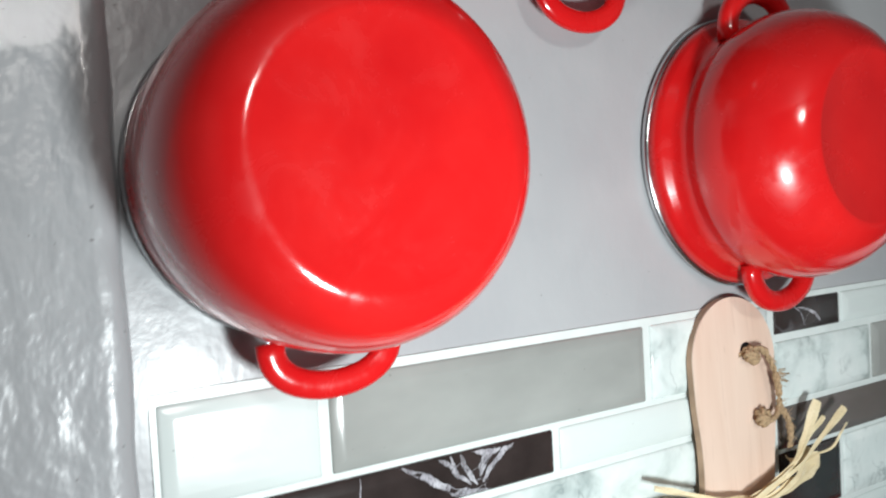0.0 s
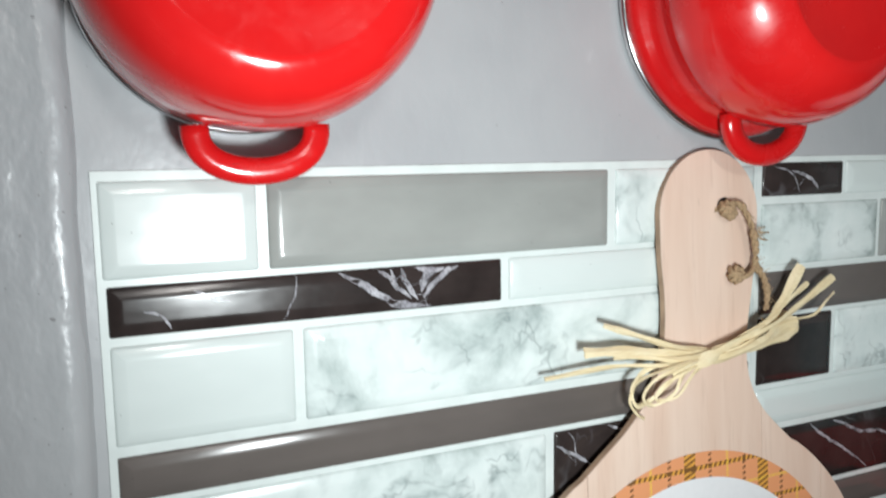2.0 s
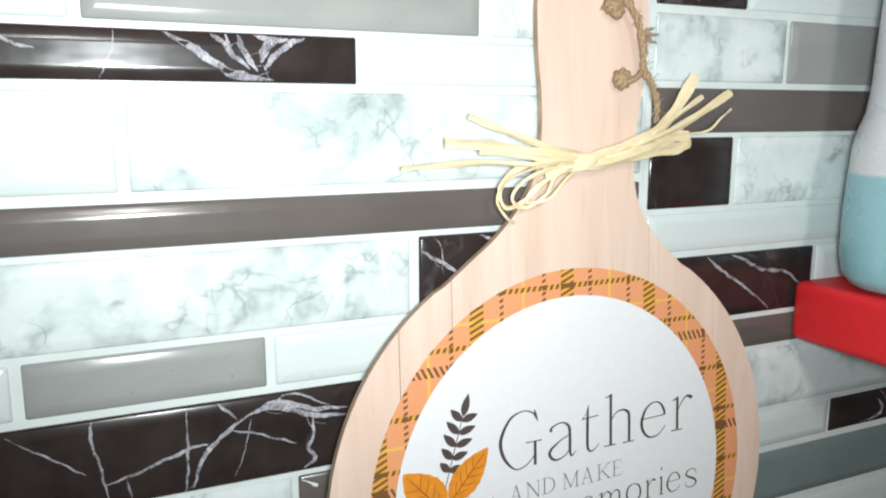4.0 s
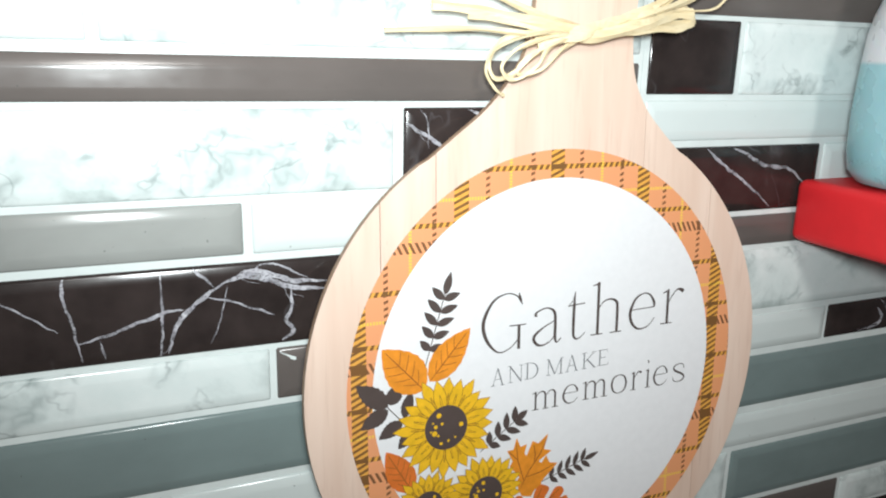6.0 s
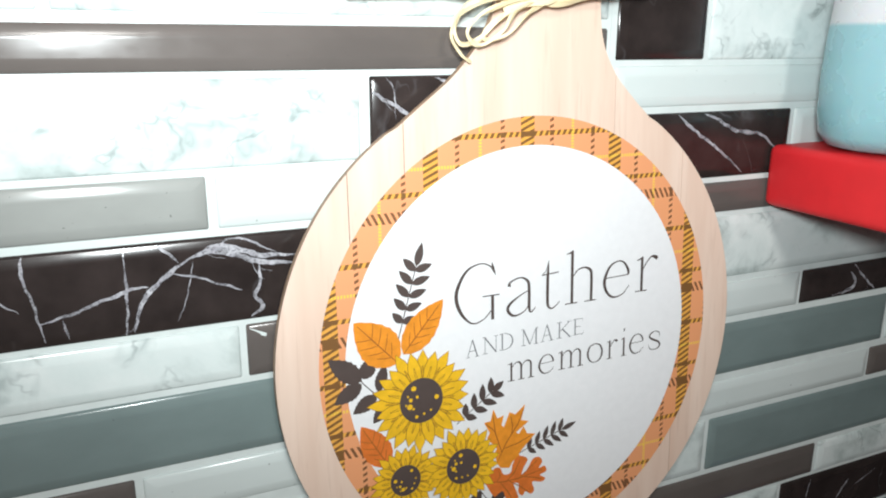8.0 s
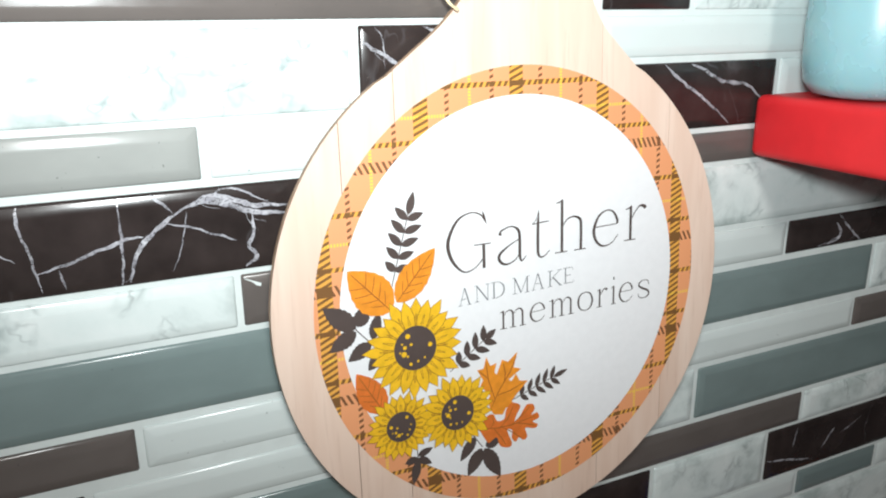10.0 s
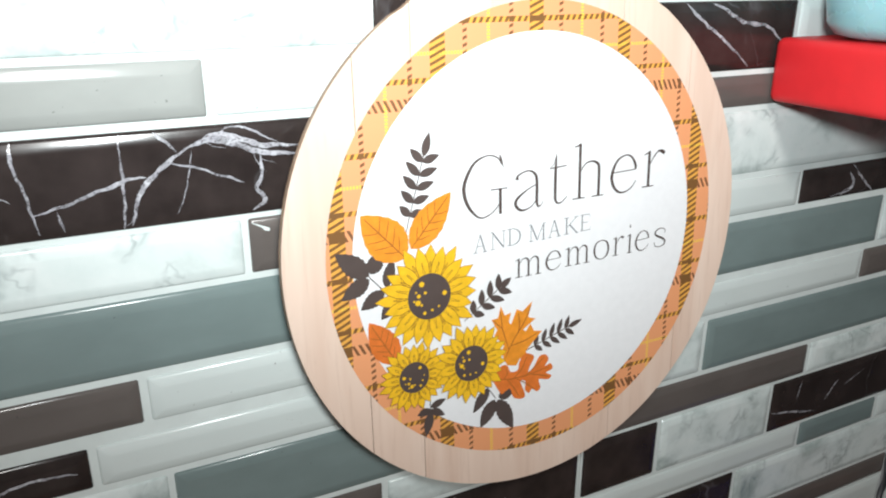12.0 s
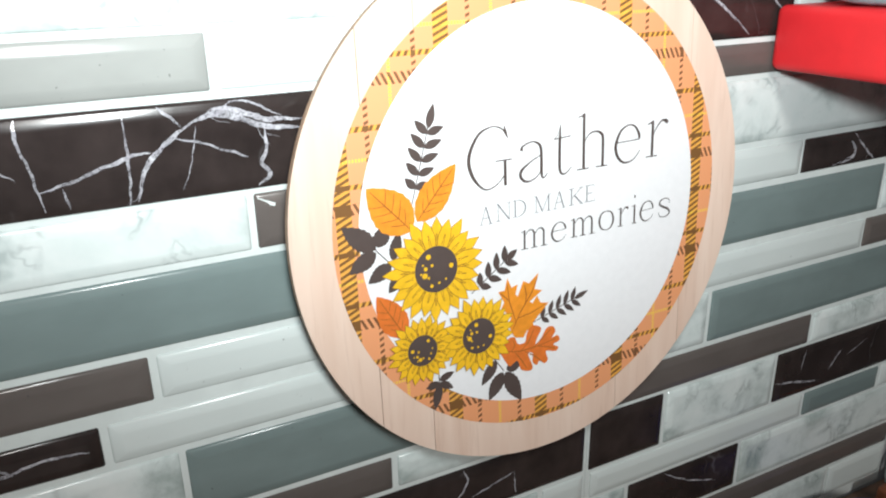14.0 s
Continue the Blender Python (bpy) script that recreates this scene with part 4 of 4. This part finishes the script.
star_leaf([(-0.0332, -0.0801), (-0.0297, -0.0773), (-0.0255, -0.0729), (-0.0216, -0.0734), (-0.0193, -0.0780), (-0.0145, -0.0780), (-0.0130, -0.0725), (-0.0095, -0.0686), (-0.0047, -0.0701), (-0.0030, -0.0726), (-0.0058, -0.0772), (-0.0070, -0.0813), (-0.0030, -0.0782), (0.0010, -0.0725), (0.0055, -0.0727), (0.0072, -0.0761), (0.0048, -0.0797), (0.0089, -0.0791), (0.0102, -0.0828), (0.0057, -0.0844), (0.0094, -0.0872), (0.0070, -0.0892), (0.0004, -0.0876), (0.0017, -0.0932), (-0.0007, -0.0953), (-0.0044, -0.0928), (-0.0064, -0.0950), (-0.0093, -0.0920), (-0.0089, -0.0868), (-0.0125, -0.0859), (-0.0093, -0.0950), (-0.0113, -0.0975), (-0.0173, -0.0952), (-0.0196, -0.0890), (-0.0228, -0.0897), (-0.0255, -0.0909), (-0.0286, -0.0864), (-0.0309, -0.0821)], 0.0012, RUST, "rust printed oak leaf",
          [[(-0.0324, -0.0799), (-0.0193, -0.0828), (-0.0093, -0.0830), (0.0073, -0.0810)], [(-0.0239, -0.0817), (-0.0216, -0.0786), (-0.0224, -0.0751)], [(-0.0177, -0.0832), (-0.0122, -0.0786), (-0.0082, -0.0711)], [(-0.0093, -0.0830), (-0.0026, -0.0787), (0.0035, -0.0741)], [(-0.0153, -0.0834), (-0.0081, -0.0885), (-0.0024, -0.0937)], [(-0.0216, -0.0826), (-0.0169, -0.0893), (-0.0137, -0.0950)], [(-0.0053, -0.0829), (0.0008, -0.0847), (0.0070, -0.0873)]], True)
sunflower(-0.0705, -0.0210, 0.0300, 0.0128, 0.0014, 12, 0.2)
sunflower(-0.0815, -0.0660, 0.0205, 0.0090, 0.0020, 12, 0.5)
sunflower(-0.0463, -0.0655, 0.0240, 0.0106, 0.0026, 12, 0.1)


# ---- twine and raffia on the handle ----
def twine():
    bm = bmesh.new()
    path = smooth_line([(0.0215, 0.2745, -0.004), (0.0235, 0.2790, 0.004), (0.0320, 0.2790, 0.008), (0.0400, 0.2660, 0.009), (0.0430, 0.2520, 0.009), (0.0440, 0.2420, 0.008), (0.0500, 0.2340, 0.008), (0.0560, 0.2240, 0.005), (0.0580, 0.2130, 0.002)], 14)
    for ph in (0, math.pi):
        line = []
        for i, p in enumerate(path):
            a = ph + i * 0.55
            line.append(p + Vector((math.cos(a) * 0.0009, math.sin(a) * 0.0004, math.sin(a) * 0.0009)))
        tube(bm, line, 0.0013, n=7, taper=lambda k: 1 + 0.25 * math.sin(k * 31) + 0.15 * math.sin(k * 77))
    second = smooth_line([(0.0440, 0.2420, 0.007), (0.0385, 0.2375, 0.009), (0.0320, 0.2350, 0.008), (0.0300, 0.2365, 0.002)], 10)
    tube(bm, second, 0.0017, n=8)
    for cx, cy, r in ((0.0245, 0.2765, 0.0043), (0.0310, 0.2365, 0.0048), (0.0275, 0.2735, 0.0030)):
        for k in range(4):
            lean = Matrix.Rotation(k * 0.8, 3, "Z") @ Matrix.Rotation(0.5 + 0.35 * k, 3, "X")
            pts = [Vector((cx, cy, 0.005)) + lean @ Vector((r * 1.05 * math.cos(t), r * 0.62 * math.sin(t), 0.0009 * math.sin(3 * t + k))) for t in (2 * math.pi * i / 18 for i in range(19))]
            tube(bm, pts, 0.0014, n=7, taper=lambda t: 1 + 0.3 * math.sin(t * 19 + k))
    rnd = random.Random(4)
    for i in range(110):
        p = Vector(path[rnd.randrange(len(path))])
        q = p + Vector((rnd.uniform(-0.005, 0.006), rnd.uniform(-0.005, 0.004), rnd.uniform(-0.001, 0.003)))
        tube(bm, [p, (p + q) / 2 + Vector((0, 0, 0.0008)), q], 0.00016, n=4)
    for i in range(14):
        p = Vector((0.0440 + rnd.uniform(-0.001, 0.001), 0.262 + rnd.uniform(-0.004, 0.003), 0.009))
        q = p + Vector((rnd.uniform(0.003, 0.009), rnd.uniform(-0.003, 0.001), rnd.uniform(0, 0.002)))
        tube(bm, [p, q], 0.0003, n=4)
    for f in bm.faces:
        f.smooth = True
    return bm


# the board isn't pierced: a dark disc paints the shade in the hole
part("hole", sheet(bmesh.new(), circle(0.0270, 0.2782, 0.0054, 28), 0.0002), INSIDE, board, "hanging hole, its shade painted as a flat dark disc")
tw = part("twine_loop", twine(), JUTE)
tw.matrix_world = BOARD
tagged(tw, "knotted brown jute twine through the hole of the board handle", "twine")


def ribbon(bm, pts, width, twist=0.6, seed=0):
    """A dry flat strand with folded edges."""
    line, rnd = smooth_line(pts, 7), random.Random(seed)
    rows, ph = [], rnd.uniform(0, 6)
    for i, p in enumerate(line):
        d = (line[min(i + 1, len(line) - 1)] - line[max(i - 1, 0)]).normalized()
        s = d.cross(Vector((0, 0, 1)))
        s = s.normalized() if s.length > 1e-4 else Vector((1, 0, 0))
        a = twist * math.sin(i * 0.23 + ph)
        s = (s * math.cos(a) + Vector((0, 0, 1)) * math.sin(a)).normalized()
        u = d.cross(s)
        w = width / 2 * (1 + 0.15 * math.sin(i * 0.9 + ph))
        rows.append([bm.verts.new(p + s * w * k + u * h) for k, h in ((-1, 0.0), (-0.45, 0.0007), (0, -0.0003), (0.5, 0.0006), (1, 0.0), (0, -0.0011))])
    for a, b in zip(rows, rows[1:]):
        for j in range(6):
            bm.faces.new((a[j], a[(j + 1) % 6], b[(j + 1) % 6], b[j]))
    bm.faces.new(rows[0][::-1])
    bm.faces.new(rows[-1])


bow = thing("raffia_bow", BOARD, "dry pale raffia bow tied round the board handle", "bow")
STRANDS = [
    ([(0.010, 0.193, 0.008), (-0.020, 0.199, 0.011), (-0.045, 0.208, 0.014), (-0.0675, 0.216, 0.014)], 0.0035),
    ([(0.008, 0.192, 0.008), (-0.022, 0.195, 0.012), (-0.052, 0.200, 0.016), (-0.0815, 0.2025, 0.016)], 0.0058),
    ([(0.008, 0.191, 0.009), (-0.028, 0.190, 0.014), (-0.060, 0.192, 0.012), (-0.1042, 0.190, 0.008)], 0.0028),
    ([(0.010, 0.194, 0.010), (-0.018, 0.192, 0.015), (-0.040, 0.196, 0.018), (-0.062, 0.1985, 0.016)], 0.0040),
    ([(0.000, 0.192, 0.009), (-0.020, 0.192, 0.014), (-0.040, 0.188, 0.016), (-0.050, 0.178, 0.016), (-0.047, 0.168, 0.015), (-0.036, 0.170, 0.014), (-0.026, 0.180, 0.013), (-0.008, 0.190, 0.012)], 0.0028),
    ([(0.002, 0.191, 0.011), (-0.018, 0.189, 0.017), (-0.036, 0.182, 0.020), (-0.044, 0.173, 0.019), (-0.036, 0.167, 0.017), (-0.026, 0.174, 0.016), (-0.018, 0.184, 0.015), (0.000, 0.190, 0.013)], 0.0024),
    ([(0.003, 0.190, 0.010), (-0.014, 0.186, 0.016), (-0.030, 0.178, 0.019), (-0.034, 0.170, 0.018), (-0.024, 0.172, 0.016), (-0.010, 0.183, 0.014), (0.004, 0.190, 0.012)], 0.0024),
    ([(0.000, 0.191, 0.012), (-0.026, 0.190, 0.018), (-0.046, 0.183, 0.019), (-0.052, 0.172, 0.016), (-0.046, 0.163, 0.012), (-0.040, 0.159, 0.010)], 0.0017),
    ([(-0.010, 0.190, 0.008), (0.012, 0.1935, 0.013), (0.040, 0.202, 0.013), (0.060, 0.204, 0.012), (0.072, 0.2075, 0.010), (0.077, 0.201, 0.012), (0.066, 0.197, 0.015), (0.036, 0.195, 0.015), (0.008, 0.190, 0.013)], 0.0070),
    ([(-0.006, 0.189, 0.009), (0.014, 0.190, 0.015), (0.042, 0.197, 0.016), (0.062, 0.203, 0.016), (0.078, 0.204, 0.014)], 0.0062),
    ([(0.012, 0.193, 0.010), (0.044, 0.205, 0.012), (0.064, 0.216, 0.014), (0.082, 0.239, 0.014)], 0.0062),
    ([(0.012, 0.193, 0.011), (0.046, 0.203, 0.014), (0.076, 0.213, 0.016), (0.1085, 0.230, 0.016)], 0.0046),
    ([(0.014, 0.194, 0.010), (0.048, 0.206, 0.012), (0.070, 0.217, 0.013), (0.088, 0.2275, 0.013)], 0.0030),
    ([(0.040, 0.200, 0.012), (0.070, 0.205, 0.014), (0.090, 0.207, 0.016), (0.1000, 0.214, 0.017), (0.1085, 0.2200, 0.017)], 0.0014),
    ([(-0.024, 0.186, 0.011), (-0.004, 0.190, 0.015), (0.016, 0.195, 0.014), (0.050, 0.203, 0.010), (0.056, 0.205, 0.002)], 0.0075),
]
for i, (pts, w) in enumerate(STRANDS):
    pts = [(u, v, h * (0.95 if -0.03 < u < 0.06 else 0.55)) for u, v, h in pts]
    bm = bmesh.new()
    ribbon(bm, pts, w, 0.5, i)
    part("strand", bm, RAFFIA, bow)


# ---- the red shelf with the bottle, and what stands below ----
def rounded_shelf():
    """A solid board, all edges well rounded, its top a little uneven under thick paint."""
    bm = box(0.0, 0.326, -0.135, -0.0035, 0.0, 0.042, 0.0055, 5)
    bmesh.ops.subdivide_edges(bm, edges=[e for e in bm.edges if e.calc_length() > 0.03], cuts=8, use_grid_fill=True)
    for v in bm.verts:
        if v.co.z > 0.02:
            v.co.z += 0.0011 * noise.noise((v.co.x * 45, v.co.y * 45, 1.0))
    return bm


shelf = part("wall_shelf", rounded_shelf(), SHELF, smooth=True)
shelf.location = (0.614, 0, 1.2585)
tagged(shelf, "bright red painted wall shelf carrying a soap bottle", "shelf")


def liquid_plastic(name):
    m = Mat(name, 0.28)
    tc = m.node("ShaderNodeTexCoord")
    sep = m.node("ShaderNodeSeparateXYZ")
    m.put(tc.outputs["Object"], sep.inputs[0])
    f = m.math("MULTIPLY", m.math("SUBTRACT", sep.outputs[2], 0.0745), 400, True)
    c = m.mix(f, (0.30, 0.56, 0.61), (0.72, 0.74, 0.76))
    v = m.where(shift=False)
    m.colour(m.mix(m.math("MULTIPLY", m.noise(v, 18, 3), 0.10), c, (0.75, 0.78, 0.8)))
    m.b.inputs["Transmission Weight"].default_value = 0.12
    m.b.inputs["Subsurface Weight"].default_value = 0.15
    m.b.inputs["Subsurface Scale"].default_value = 0.01
    m.rough(m.noise(v, 25), 0.22, 0.34)
    return m.m


bottle = thing("soap_bottle", pose(0.659, -0.062, 1.3010), "clear plastic bottle half full of pale blue soap", "bottle")
part("body", lathe([(0, 0.001), (0.030, 0.0005), (0.040, 0.003), (0.0455, 0.010), (0.0475, 0.022), (0.0480, 0.045), (0.0470, 0.070), (0.0455, 0.092), (0.0430, 0.104), (0.0395, 0.114), (0.0375, 0.130), (0.0365, 0.160), (0.0350, 0.195), (0.0320, 0.220), (0.022, 0.238), (0.0135, 0.246), (0.0135, 0.262), (0, 0.262)], 72, (1.05, 0.95)), liquid_plastic("blue_soap_in_plastic"), bottle, smooth=True)
part("cap", lathe([(0.016, 0.252), (0.016, 0.278), (0.013, 0.284), (0, 0.285)], 40), GROUT, bottle, "white cap", smooth=True)

# dark side panel, made taller than seen to stand in for shade there
cab = thing("appliance", pose(0.8560, -0.30, 0.8385), "dark grey side panel, raised to stand for shade beyond the tiles", "appliance")
part("side_panel", box(0.0, 0.42, -0.12, 0.297, 0.0, 0.40, 0.006, 3), DARKPANEL, cab)
bowl = thing("bowl", pose(0.722, -0.105, 0.8385), "deep blue plastic bowl on the worktop", "bowl")
part("wall", lathe([(0, 0.002), (0.045, 0.0), (0.05, 0.004), (0.066, 0.037), (0.068, 0.042), (0.070, 0.0425), (0.0705, 0.039), (0.066, 0.036), (0.048, 0.007), (0, 0.006)], 64), BLUE, bowl, smooth=True)

# a ragged bead of sealant down the side of the dark panel, and a brown wooden block before it
bead = bmesh.new()
tube(bead, smooth_line([(0.852, -0.0075, 0.952), (0.853, -0.0090, 0.930), (0.850, -0.0100, 0.905), (0.854, -0.0100, 0.880), (0.850, -0.0090, 0.855), (0.853, -0.0095, 0.8395)], 12), 0.0027, n=8, taper=lambda k: 0.8 + 0.35 * math.sin(k * 13) * math.sin(k * 7 + 1) + 0.12 * math.sin(k * 37))
tagged(part("sealant_bead", bead, GROUT, smooth=True), "ragged pale sealant bead between tiles and dark panel", "sealant")
block = tagged(part("wooden_block", box(0.800, 0.8575, -0.130, -0.030, 0.8382, 0.868, 0.003, 2), RUSTWOOD), "reddish brown wooden block on the worktop", "block")

# ---- tiles last ----
tile_sheet(LEFT, 0.0995, 0.4815, 0.8385, 1.5030, "sheet of printed marble, grey and black brick tiles")
tile_sheet(RIGHT, 0.4818, 0.8500, 0.8385, 1.5040, "sheet of printed marble, grey and black brick tiles")
